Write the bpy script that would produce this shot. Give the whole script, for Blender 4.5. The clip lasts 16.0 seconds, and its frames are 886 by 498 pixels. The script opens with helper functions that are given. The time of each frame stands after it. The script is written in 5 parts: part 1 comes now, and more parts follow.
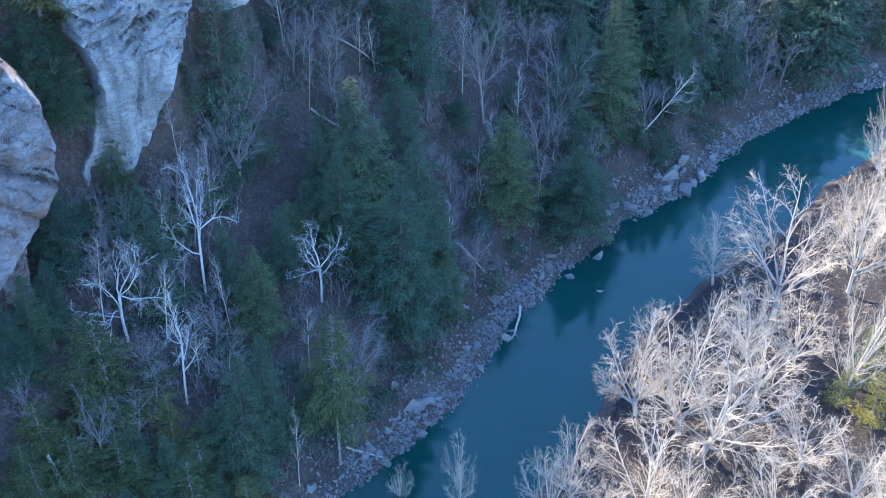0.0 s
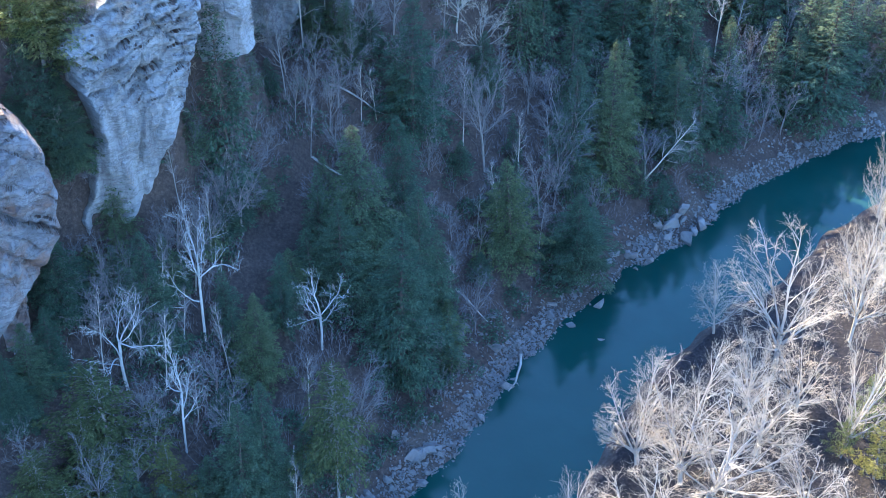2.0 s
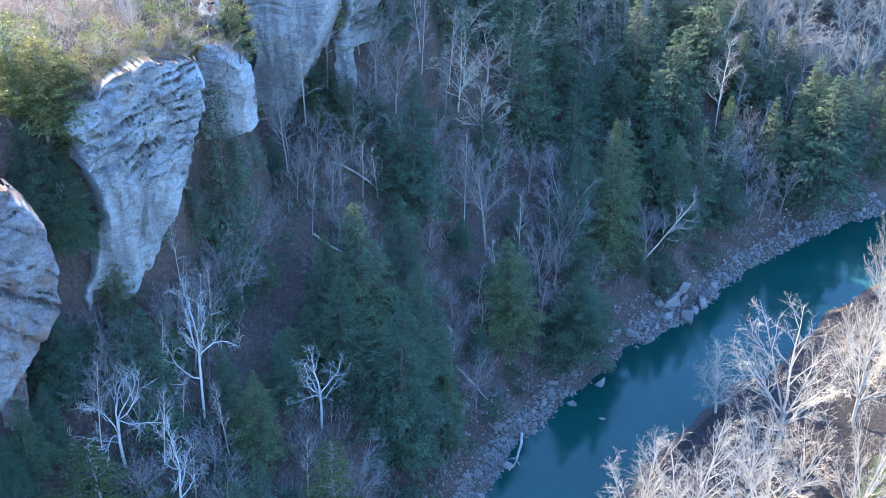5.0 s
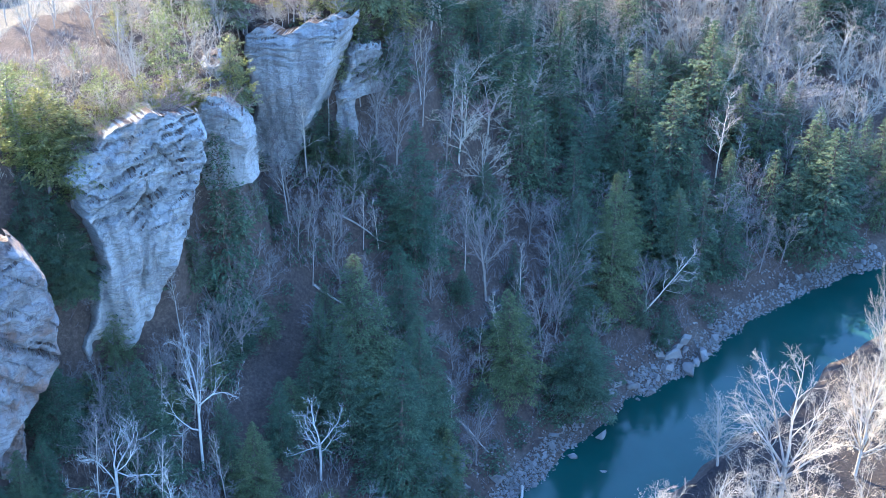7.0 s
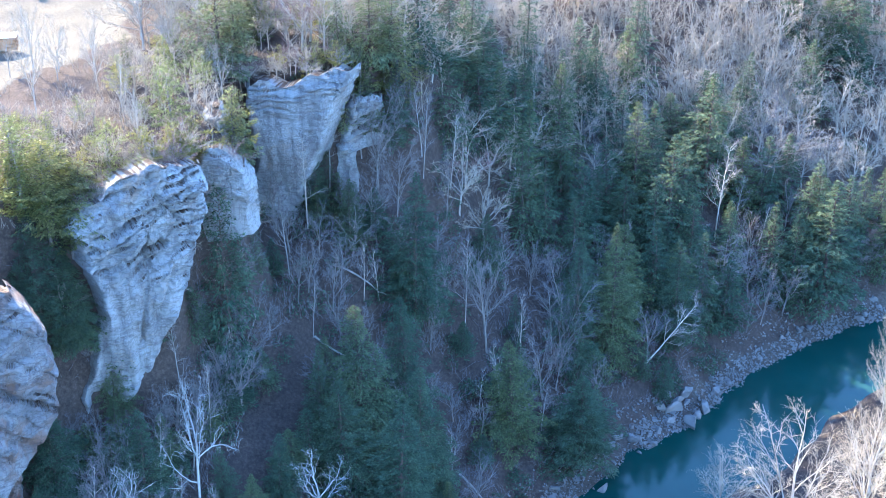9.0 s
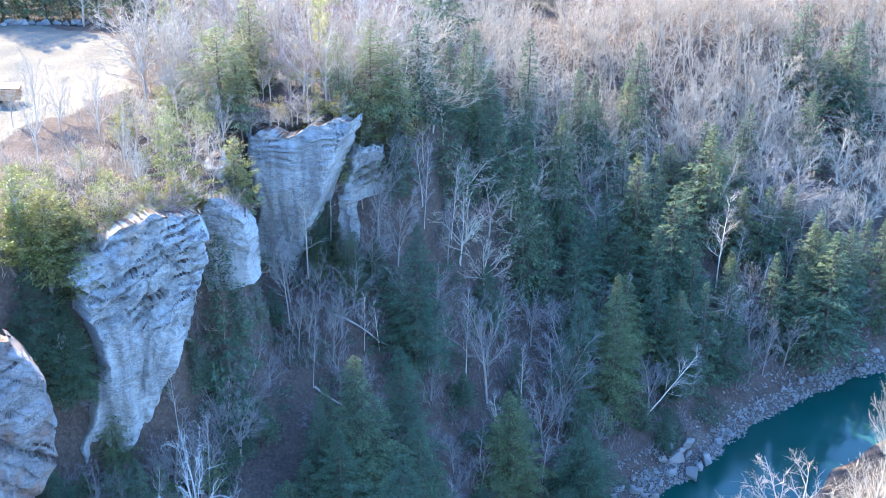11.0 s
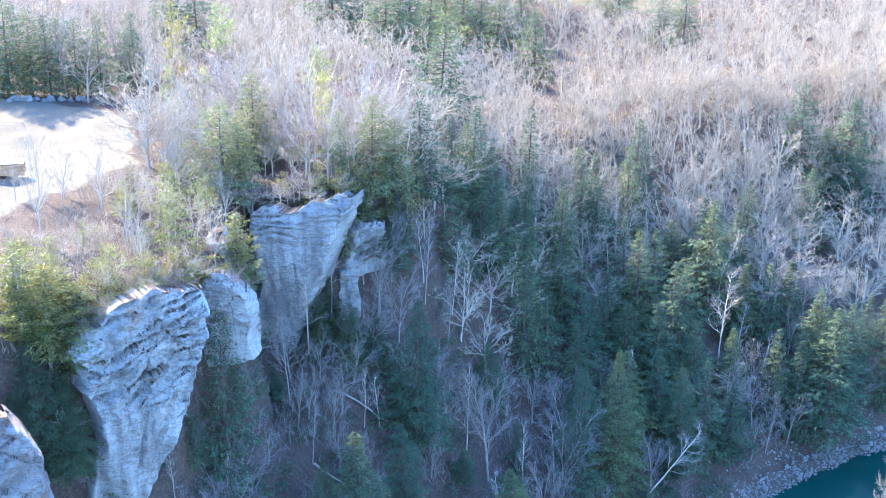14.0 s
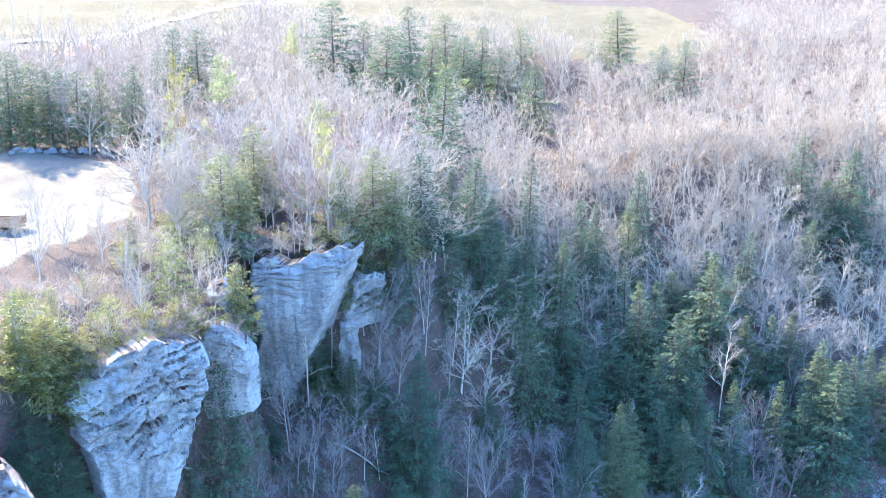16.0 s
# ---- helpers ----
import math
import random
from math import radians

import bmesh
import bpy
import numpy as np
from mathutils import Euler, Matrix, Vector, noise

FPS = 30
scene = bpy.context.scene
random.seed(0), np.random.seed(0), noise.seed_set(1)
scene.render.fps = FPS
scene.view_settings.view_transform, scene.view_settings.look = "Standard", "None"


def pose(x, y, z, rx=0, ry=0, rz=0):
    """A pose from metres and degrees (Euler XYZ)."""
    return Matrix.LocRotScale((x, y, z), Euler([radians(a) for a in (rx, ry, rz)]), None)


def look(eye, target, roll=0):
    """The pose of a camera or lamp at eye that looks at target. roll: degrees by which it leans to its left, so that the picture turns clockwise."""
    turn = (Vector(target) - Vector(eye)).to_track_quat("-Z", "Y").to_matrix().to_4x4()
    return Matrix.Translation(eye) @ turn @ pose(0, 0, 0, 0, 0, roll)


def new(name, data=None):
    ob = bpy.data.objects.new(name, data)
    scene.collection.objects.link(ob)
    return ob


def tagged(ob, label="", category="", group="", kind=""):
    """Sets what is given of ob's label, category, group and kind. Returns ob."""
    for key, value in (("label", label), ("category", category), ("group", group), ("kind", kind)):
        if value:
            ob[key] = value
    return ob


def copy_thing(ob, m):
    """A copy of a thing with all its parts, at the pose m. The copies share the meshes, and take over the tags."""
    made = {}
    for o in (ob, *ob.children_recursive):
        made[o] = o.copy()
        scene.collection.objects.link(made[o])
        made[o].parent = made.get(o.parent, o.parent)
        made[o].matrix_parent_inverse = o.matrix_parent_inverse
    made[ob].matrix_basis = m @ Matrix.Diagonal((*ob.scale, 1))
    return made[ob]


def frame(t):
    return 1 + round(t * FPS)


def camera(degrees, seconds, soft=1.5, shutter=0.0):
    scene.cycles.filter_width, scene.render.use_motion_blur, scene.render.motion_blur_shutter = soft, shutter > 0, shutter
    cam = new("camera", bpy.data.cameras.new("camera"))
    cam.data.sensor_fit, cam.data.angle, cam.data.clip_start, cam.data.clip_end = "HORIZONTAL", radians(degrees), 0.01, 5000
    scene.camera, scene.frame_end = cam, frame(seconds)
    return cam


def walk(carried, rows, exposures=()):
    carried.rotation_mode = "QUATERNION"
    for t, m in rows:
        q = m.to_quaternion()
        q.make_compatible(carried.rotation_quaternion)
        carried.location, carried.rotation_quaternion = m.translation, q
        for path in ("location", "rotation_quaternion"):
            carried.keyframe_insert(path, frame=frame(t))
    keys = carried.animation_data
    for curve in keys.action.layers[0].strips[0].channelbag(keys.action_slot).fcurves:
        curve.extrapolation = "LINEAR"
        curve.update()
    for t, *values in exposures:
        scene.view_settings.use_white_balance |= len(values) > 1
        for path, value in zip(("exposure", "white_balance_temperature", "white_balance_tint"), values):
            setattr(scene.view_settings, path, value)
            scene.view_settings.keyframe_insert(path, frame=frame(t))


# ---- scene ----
EYE = (0.0, 0.0, 100.0)
cam = camera(37.86, 16.0, soft=0.95)
walk(cam, [
    (0.0, pose(*EYE, 54.004, 0.357, -0.343)),
    (0.5, pose(*EYE, 54.542, 0.347, -0.330)),
    (1.0, pose(*EYE, 55.089, 0.341, -0.315)),
    (1.5, pose(*EYE, 55.620, 0.332, -0.290)),
    (2.0, pose(*EYE, 56.137, 0.316, -0.269)),
    (2.5, pose(*EYE, 56.672, 0.290, -0.245)),
    (3.0, pose(*EYE, 57.244, 0.254, -0.214)),
    (3.5, pose(*EYE, 57.837, 0.215, -0.182)),
    (4.0, pose(*EYE, 58.424, 0.185, -0.152)),
    (6.5, pose(*EYE, 61.280, 0.041, -0.035)),
    (7.0, pose(*EYE, 61.850, 0.026, -0.018)),
    (7.5, pose(*EYE, 62.424, 0.014, -0.008)),
    (8.0, pose(*EYE, 63.000, -0.004, 0.004)),
    (8.5, pose(*EYE, 63.569, -0.024, 0.027)),
    (9.0, pose(*EYE, 64.139, -0.040, 0.045)),
    (11.5, pose(*EYE, 66.918, -0.148, 0.138)),
    (12.0, pose(*EYE, 67.483, -0.170, 0.158)),
    (12.5, pose(*EYE, 68.048, -0.185, 0.172)),
    (13.0, pose(*EYE, 68.606, -0.200, 0.184)),
    (13.5, pose(*EYE, 69.162, -0.217, 0.197)),
    (14.0, pose(*EYE, 69.720, -0.233, 0.211)),
    (14.5, pose(*EYE, 70.288, -0.243, 0.217)),
    (15.0, pose(*EYE, 70.860, -0.255, 0.222)),
    (15.5, pose(*EYE, 71.435, -0.265, 0.230)),
    (16.0, pose(*EYE, 72.010, -0.278, 0.243)),
], exposures=[(0.0, 2.47, 4900, 8), (4.0, 2.56, 4880, 8), (9.0, 2.8, 4890, 8), (12.0, 2.9, 4910, 8), (16.0, 2.98, 4910, 8)])

# light: low winter sun behind the plateau, blue sky
SUN_EL, SUN_DIR = 36.2, (-0.66, 0.7513)
world = bpy.data.worlds.new("sky")
scene.world = world
world.use_nodes = True
wn = world.node_tree
wn.nodes.clear()
sky = wn.nodes.new("ShaderNodeTexSky")
sky.sky_type = "NISHITA"
sky.sun_disc = False
sky.sun_elevation = radians(SUN_EL)
sky.sun_rotation = math.atan2(SUN_DIR[0], SUN_DIR[1])
sky.air_density, sky.dust_density, sky.ozone_density = 1.0, 0.3, 4.0
bg = wn.nodes.new("ShaderNodeBackground")
bg.inputs["Strength"].default_value = 0.15
wo = wn.nodes.new("ShaderNodeOutputWorld")
wn.links.new(sky.outputs[0], bg.inputs[0])
wn.links.new(bg.outputs[0], wo.inputs[0])
sun = new("sun", bpy.data.lights.new("sun", "SUN"))
sun.data.energy, sun.data.angle, sun.data.color = 4.4, radians(0.6), (1.0, 0.75, 0.41)
_el = radians(SUN_EL)
sun.matrix_world = look((0, 0, 300), (-SUN_DIR[0] * math.cos(_el), -SUN_DIR[1] * math.cos(_el), 300 - math.sin(_el)))


# ---- materials ----
def material(name, rough=0.8, spec=0.3):
    m = bpy.data.materials.new(name)
    m.use_nodes = True
    nt = m.node_tree
    b = nt.nodes["Principled BSDF"]
    b.inputs["Roughness"].default_value = rough
    b.inputs["Specular IOR Level"].default_value = spec
    return m, nt, b


def node(nt, kind, **kw):
    n = nt.nodes.new(kind)
    for k, v in kw.items():
        n.inputs[k].default_value = v
    return n


def noise_fac(nt, scale, detail=4.0, rough=0.6, stretch=(1, 1, 1), distortion=0.0, tilt=0.0):
    tc = nt.nodes.new("ShaderNodeTexCoord")
    mp = node(nt, "ShaderNodeMapping", Scale=stretch, Rotation=(0, tilt, 0))
    nz = node(nt, "ShaderNodeTexNoise", Scale=scale, Detail=detail, Roughness=rough, Distortion=distortion)
    nt.links.new(tc.outputs["Object"], mp.inputs["Vector"])
    nt.links.new(mp.outputs[0], nz.inputs["Vector"])
    return nz.outputs[0]


def ramp(nt, fac, stops):
    r = nt.nodes.new("ShaderNodeValToRGB")
    el = r.color_ramp.elements
    while len(el) < len(stops):
        el.new(0.5)
    for e, (p, c) in zip(el, stops):
        e.position, e.color = p, (*c, 1)
    nt.links.new(fac, r.inputs[0])
    return r.outputs[0]


def mix(nt, fac, a, b, mode="MIX"):
    n = nt.nodes.new("ShaderNodeMix")
    n.data_type, n.blend_type = "RGBA", mode
    for sock, v in ((n.inputs[0], fac), (n.inputs[6], a), (n.inputs[7], b)):
        if hasattr(v, "default_value"):
            nt.links.new(v, sock)
        elif isinstance(v, tuple):
            sock.default_value = (*v, 1)
        else:
            sock.default_value = v
    return n.outputs[2]


def bump(nt, b, height, strength, dist):
    n = node(nt, "ShaderNodeBump", Strength=strength, Distance=dist)
    nt.links.new(height, n.inputs["Height"])
    nt.links.new(n.outputs[0], b.inputs["Normal"])


def bark(name, light, dark, scale=1.2):
    m, nt, b = material(name, 0.85, 0.2)
    f = noise_fac(nt, scale, 5, 0.65, (1, 1, 0.35))
    g = noise_fac(nt, 9.0, 3, 0.6, (1, 1, 0.3))
    c = ramp(nt, f, [(0.3, dark), (0.62, light)])
    c = mix(nt, 0.35, c, ramp(nt, g, [(0.35, dark), (0.6, light)]))
    oi = nt.nodes.new("ShaderNodeObjectInfo")
    c = mix(nt, 1.0, c, ramp(nt, oi.outputs["Random"], [(0.0, (0.75, 0.75, 0.78)), (1.0, (1.12, 1.06, 1.0))]), "MULTIPLY")
    nt.links.new(c, b.inputs["Base Color"])
    bump(nt, b, g, 0.5, 0.05)
    return m


def foliage(name, dark, light, trans=0.25):
    m, nt, b = material(name, 0.8, 0.12)
    g = nt.nodes.new("ShaderNodeNewGeometry")
    oi = nt.nodes.new("ShaderNodeObjectInfo")
    c = ramp(nt, g.outputs["Random Per Island"], [(0.0, dark), (0.75, light), (1.0, tuple(v * 1.35 for v in light))])
    big = noise_fac(nt, 0.6, 3, 0.6)
    c = mix(nt, 1.0, c, ramp(nt, big, [(0.3, (0.7, 0.74, 0.75)), (0.7, (1.2, 1.14, 1.0))]), "MULTIPLY")
    c = mix(nt, 1.0, c, ramp(nt, oi.outputs["Random"], [(0.0, (0.78, 0.86, 0.9)), (0.6, (1.0, 1.0, 1.0)), (1.0, (1.3, 1.15, 0.9))]), "MULTIPLY")
    nt.links.new(c, b.inputs["Base Color"])
    t = nt.nodes.new("ShaderNodeBsdfTranslucent")
    nt.links.new(c, t.inputs[0])
    mx = nt.nodes.new("ShaderNodeMixShader")
    mx.inputs[0].default_value = trans
    out = nt.nodes["Material Output"]
    nt.links.new(b.outputs[0], mx.inputs[1])
    nt.links.new(t.outputs[0], mx.inputs[2])
    nt.links.new(mx.outputs[0], out.inputs[0])
    return m


def rock_material(name, pale, mid, rust, dark, rust_amount=0.5, streak=1.0, litter=(0.88, 0.96), joints=0.4):
    m, nt, b = material(name, 0.9, 0.2)
    big = noise_fac(nt, 0.16, 5, 0.6, (1, 1, 1.6), 0.6)
    c = ramp(nt, big, [(0.3, mid), (0.55, pale), (0.75, tuple(min(1, v * 1.12) for v in pale))])
    st = noise_fac(nt, 0.5, 5, 0.6, (1, 1, 0.12))
    c = mix(nt, 0.55 * streak, c, ramp(nt, st, [(0.36, mid), (0.6, pale)]))
    ru = noise_fac(nt, 0.22, 6, 0.62, (1.2, 1.2, 0.8), 1.0)
    rf = ramp(nt, ru, [(0.66 - 0.2 * rust_amount, (0, 0, 0)), (0.82 - 0.2 * rust_amount, (1, 1, 1))])
    c = mix(nt, rf, c, rust)
    sp = noise_fac(nt, 2.4, 5, 0.7)
    c = mix(nt, ramp(nt, sp, [(0.30, (0.55, 0.55, 0.55)), (0.40, (0, 0, 0))]), c, dark)
    for scale, thin, tilt, stretch in ((0.30, 0.014, 0.55, (0.5, 0.5, 1.6)), (0.8, 0.02, 0.35, (0.4, 0.4, 1.5)), (0.35, 0.010, -0.1, (1.6, 1.6, 0.25))):
        joint = noise_fac(nt, scale, 5, 0.6, stretch, 0.4, tilt)
        c = mix(nt, ramp(nt, joint, [(0.5 - thin * 1.6, (0, 0, 0)), (0.5 - thin * 0.3, (joints, joints, joints)), (0.5 + thin * 0.3, (joints, joints, joints)), (0.5 + thin * 1.6, (0, 0, 0))]), c, dark)
    geo = nt.nodes.new("ShaderNodeNewGeometry")
    sx = nt.nodes.new("ShaderNodeSeparateXYZ")
    nt.links.new(geo.outputs["Normal"], sx.inputs[0])
    lit = ramp(nt, sp, [(0.3, (0.06, 0.043, 0.036)), (0.7, (0.16, 0.115, 0.09))])
    c = mix(nt, ramp(nt, sx.outputs[2], [(litter[0], (0, 0, 0)), (litter[1], (1, 1, 1))]), c, lit)
    nt.links.new(c, b.inputs["Base Color"])
    fine = noise_fac(nt, 1.1, 9, 0.72, (1, 1, 2.0), tilt=0.4)
    bump(nt, b, fine, 0.85, 0.45)
    return m


M_BARK_PALE = bark("pale_bark", (0.60, 0.55, 0.47), (0.32, 0.28, 0.24))
M_BARK_WHITE = bark("white_sycamore_bark", (0.66, 0.65, 0.62), (0.30, 0.28, 0.25), 0.7)
M_BARK_GREY = bark("grey_bark", (0.34, 0.31, 0.28), (0.14, 0.12, 0.11))
M_BARK_BROWN = bark("brown_bark", (0.15, 0.12, 0.10), (0.06, 0.045, 0.04))
# pale twigs for the flat, with the sun's warmth mixed into their colour
M_TWIG_SUN = bark("pale_sunlit_twigs", (0.64, 0.54, 0.40), (0.43, 0.355, 0.26))
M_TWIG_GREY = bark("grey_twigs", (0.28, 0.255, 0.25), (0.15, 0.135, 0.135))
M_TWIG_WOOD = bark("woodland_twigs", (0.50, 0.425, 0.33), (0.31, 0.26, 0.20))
M_TWIG_RED = bark("reddish_twigs", (0.34, 0.22, 0.20), (0.20, 0.13, 0.12))
M_HEMLOCK = foliage("hemlock_needles", (0.070, 0.097, 0.063), (0.152, 0.192, 0.119), 0.35)
M_RIM = foliage("rim_conifer_needles", (0.19, 0.21, 0.115), (0.36, 0.37, 0.21), 0.65)
M_PINE = foliage("pine_needles", (0.19, 0.205, 0.085), (0.40, 0.41, 0.185), 0.8)
M_YELLOW = foliage("yellowed_needles", (0.26, 0.23, 0.05), (0.45, 0.38, 0.09), 0.35)
M_CEDAR = foliage("olive_foliage", (0.07, 0.085, 0.035), (0.15, 0.16, 0.07), 0.3)
M_CLIFF = rock_material("grey_sandstone", (0.43, 0.41, 0.39), (0.22, 0.205, 0.195), (0.36, 0.26, 0.18), (0.15, 0.13, 0.12), 0.35)
M_CLIFF_RUST = rock_material("rust_stained_sandstone", (0.32, 0.295, 0.29), (0.19, 0.175, 0.17), (0.25, 0.16, 0.12), (0.11, 0.095, 0.09), 0.95)
M_STONE = rock_material("bank_stone", (0.29, 0.27, 0.25), (0.17, 0.155, 0.145), (0.28, 0.2, 0.14), (0.13, 0.115, 0.10), 0.25, litter=(0.97, 1.0), joints=0.0)


# ---- shape of the land ----
LEFT_BANK = [(-190, -120), (-60, 30), (-30, 70), (-8.6, 95.3), (-0.5, 104), (5, 113), (8, 121), (13, 128), (26.6, 144.3), (35, 150.5),
             (44.8, 163), (58, 173.4), (72, 182), (110, 196), (170, 205), (500, 235)]
RIM = [(-190, -60), (-90, 30), (-62, 72), (-51, 91), (-45, 101.5), (-44.5, 108), (-43, 114.5), (-36, 119.5), (-28.5, 123.2), (-27.5, 130), (-22.5, 134), (-22.5, 141),
       (-26, 148), (-26.5, 156), (-13, 157.5), (-4, 162.5), (0, 172), (6, 187), (20, 203), (50, 224), (100, 248), (200, 268), (600, 320)]
RIVER_W = 13.5


def side_distance(px, py, line):
    """Distance to a polyline, positive on its left."""
    best = np.full(np.shape(px), 1e9)
    sign = np.ones(np.shape(px))
    for (ax, ay), (bx, by) in zip(line[:-1], line[1:]):
        dx, dy = bx - ax, by - ay
        k = np.clip(((px - ax) * dx + (py - ay) * dy) / (dx * dx + dy * dy), 0, 1)
        d = np.hypot(px - ax - k * dx, py - ay - k * dy)
        s = np.where(dx * (py - ay) - dy * (px - ax) >= 0, 1.0, -1.0)
        near = d < best - 1e-9
        best, sign = np.where(near, d, best), np.where(near, s, sign)
    return best * sign


def smooth(a, b, v):
    k = np.clip((v - a) / (b - a), 0, 1)
    return k * k * (3 - 2 * k)


def waves(x, y, scale, seed):
    """Cheap smooth undulation in about -1..1."""
    r = np.random.RandomState(seed)
    out = 0
    for i in range(7):
        an, ph, f = r.rand() * 6.28, r.rand() * 6.28, (0.6 + 1.1 * r.rand()) / scale
        out = out + np.sin((x * math.cos(an) + y * math.sin(an)) * f * 2 * math.pi + ph)
    return out / 3.4


def land(x, y):
    """Height of the ground."""
    x, y = np.asarray(x, float), np.asarray(y, float)
    s = side_distance(x, y, LEFT_BANK) + 0.5 * waves(x, y, 9.0, 3)
    r = side_distance(x, y, RIM)
    bed = -1.3
    right = -0.2 + 1.6 * smooth(-RIVER_W, -RIVER_W - 3.0, s) + 0.02 * np.clip(-s - RIVER_W, 0, 200) + 0.35 * waves(x, y, 14, 5)
    right = bed + (right - bed) * smooth(-RIVER_W + 1.5, -RIVER_W - 1.0, s)
    slope = 1.5 * smooth(0, 5, s) + 0.62 * np.clip(s - 3.5, 0, 60) + (0.5 * waves(x, y, 11, 7) + 0.22 * waves(x, y, 3.7, 8)) * smooth(2, 12, s)
    slope = slope + 4.5 * np.exp(-((x + 20) ** 2 + (y - 146) ** 2) / 150.0)
    slope = slope + 9.0 * np.exp(-((x + 7) ** 2 + (y - 157) ** 2) / 80.0)
    slope = bed + (slope - bed) * smooth(-1.6, 0.6, s)
    low = np.where(s < -RIVER_W / 2, right, slope)
    top = 50.0 - 23.0 * smooth(-14, 40, x) * (1 - smooth(225, 350, y)) - 5.0 * smooth(-10, 60, x) - 3.0 * smooth(200, 300, y) + 0.6 * waves(x, y, 40, 11) + 0.3 * waves(x, y, 9, 12)
    top = top + 90.0 * smooth(600, 2600, np.hypot(x, y)) * (0.6 + 0.4 * waves(x, y, 900, 13))
    sharp = 1.0 - smooth(-9, 12, x)
    lo, hi = -14.0 + 13.2 * sharp, 9.0 - 4.0 * sharp
    k = np.clip((r - lo) / (hi - lo), 0, 1)
    k = (k * k * (3 - 2 * k)) * (1 - sharp) + (1 - (1 - k) ** 3) * sharp
    return low * (1 - k) + np.maximum(top, low) * k


def ground_at(x, y):
    return float(land(np.array([x]), np.array([y]))[0])


def part(name, bm, mat, parent=None, label="", shade=False):
    """Links a bmesh (or vertices and faces) as one mesh object under a thing."""
    me = bpy.data.meshes.new(name)
    if isinstance(bm, tuple):
        me.from_pydata(bm[0], [], bm[1])
    else:
        bm.to_mesh(me)
        bm.free()
    me.materials.append(mat)
    if shade:
        me.polygons.foreach_set("use_smooth", [True] * len(me.polygons))
    ob = new(name, me)
    if parent is not None:
        ob.parent = parent
    return tagged(ob, label)


def ground_material():
    m, nt, b = material("forest_floor", 0.95, 0.1)
    at = nt.nodes.new("ShaderNodeVertexColor")
    at.layer_name = "zone"
    sep = nt.nodes.new("ShaderNodeSeparateColor")
    nt.links.new(at.outputs[0], sep.inputs[0])
    f1, f2, f3 = noise_fac(nt, 0.35, 6, 0.65), noise_fac(nt, 2.6, 6, 0.7), noise_fac(nt, 9.0, 3, 0.7)
    litter = ramp(nt, f1, [(0.3, (0.06, 0.044, 0.038)), (0.5, (0.098, 0.072, 0.058)), (0.7, (0.145, 0.108, 0.085))])
    litter = mix(nt, 0.5, litter, ramp(nt, f2, [(0.32, (0.04, 0.03, 0.027)), (0.5, (0.09, 0.068, 0.057)), (0.68, (0.20, 0.155, 0.125))]))
    litter = mix(nt, ramp(nt, f3, [(0.6, (0, 0, 0)), (0.72, (0.4, 0.4, 0.4))]), litter, (0.30, 0.23, 0.18))
    bank = ramp(nt, f2, [(0.3, (0.06, 0.05, 0.04)), (0.5, (0.115, 0.092, 0.075)), (0.72, (0.19, 0.155, 0.125))])
    field = ramp(nt, f1, [(0.3, (0.105, 0.088, 0.052)), (0.7, (0.15, 0.125, 0.078))])
    lot = ramp(nt, f2, [(0.3, (0.155, 0.13, 0.098)), (0.7, (0.215, 0.185, 0.145))])
    edge = noise_fac(nt, 1.1, 5, 0.7)

    def mask(ch):
        a = node(nt, "ShaderNodeMath")
        a.operation = "MULTIPLY_ADD"
        a.inputs[1].default_value, a.inputs[2].default_value = 0.5, 0.25
        nt.links.new(edge, a.inputs[0])
        s = node(nt, "ShaderNodeMath")
        s.operation = "SUBTRACT"
        nt.links.new(ch, s.inputs[0])
        nt.links.new(a.outputs[0], s.inputs[1])
        return ramp(nt, s.outputs[0], [(0.0, (0, 0, 0)), (0.12, (1, 1, 1))])

    # the creek flat's ground, darkened in colour to stand in for gorge shade
    flat_shade = ramp(nt, f2, [(0.3, (0.022, 0.019, 0.02)), (0.5, (0.045, 0.038, 0.037)), (0.72, (0.085, 0.07, 0.064))])
    c = mix(nt, mask(sep.outputs[0]), litter, bank)
    c = mix(nt, mask(at.outputs[1]), c, flat_shade)
    c = mix(nt, mask(sep.outputs[1]), c, field)
    c = mix(nt, mask(sep.outputs[2]), c, lot)
    nt.links.new(c, b.inputs["Base Color"])
    bump(nt, b, f2, 0.9, 0.35)
    return m


def poly_inside(x, y, poly):
    """Signed distance to a convex outline, positive inside."""
    d = np.full(np.shape(x), 1e9)
    for (ax, ay), (bx, by) in zip(poly, poly[1:] + poly[:1]):
        ex, ey = bx - ax, by - ay
        d = np.minimum(d, (ex * (y - ay) - ey * (x - ax)) / math.hypot(ex, ey))
    return d


LOT = [(-130, 140), (-60, 140), (-46, 157), (-42, 168), (-45, 182), (-52, 197), (-75, 204), (-130, 210)]
FIELD_FAR = [(-30, 338), (60, 338), (82, 372), (70, 460), (-40, 460), (-60, 400)]
FIELD_WEST = [(-160, 330), (-112, 318), (-70, 330), (-55, 352), (-62, 430), (-170, 430)]


def lines(edges):
    out = []
    for a, b, st in edges:
        out += list(np.arange(a, b, st))
    return np.array(out + [edges[-1][1]])


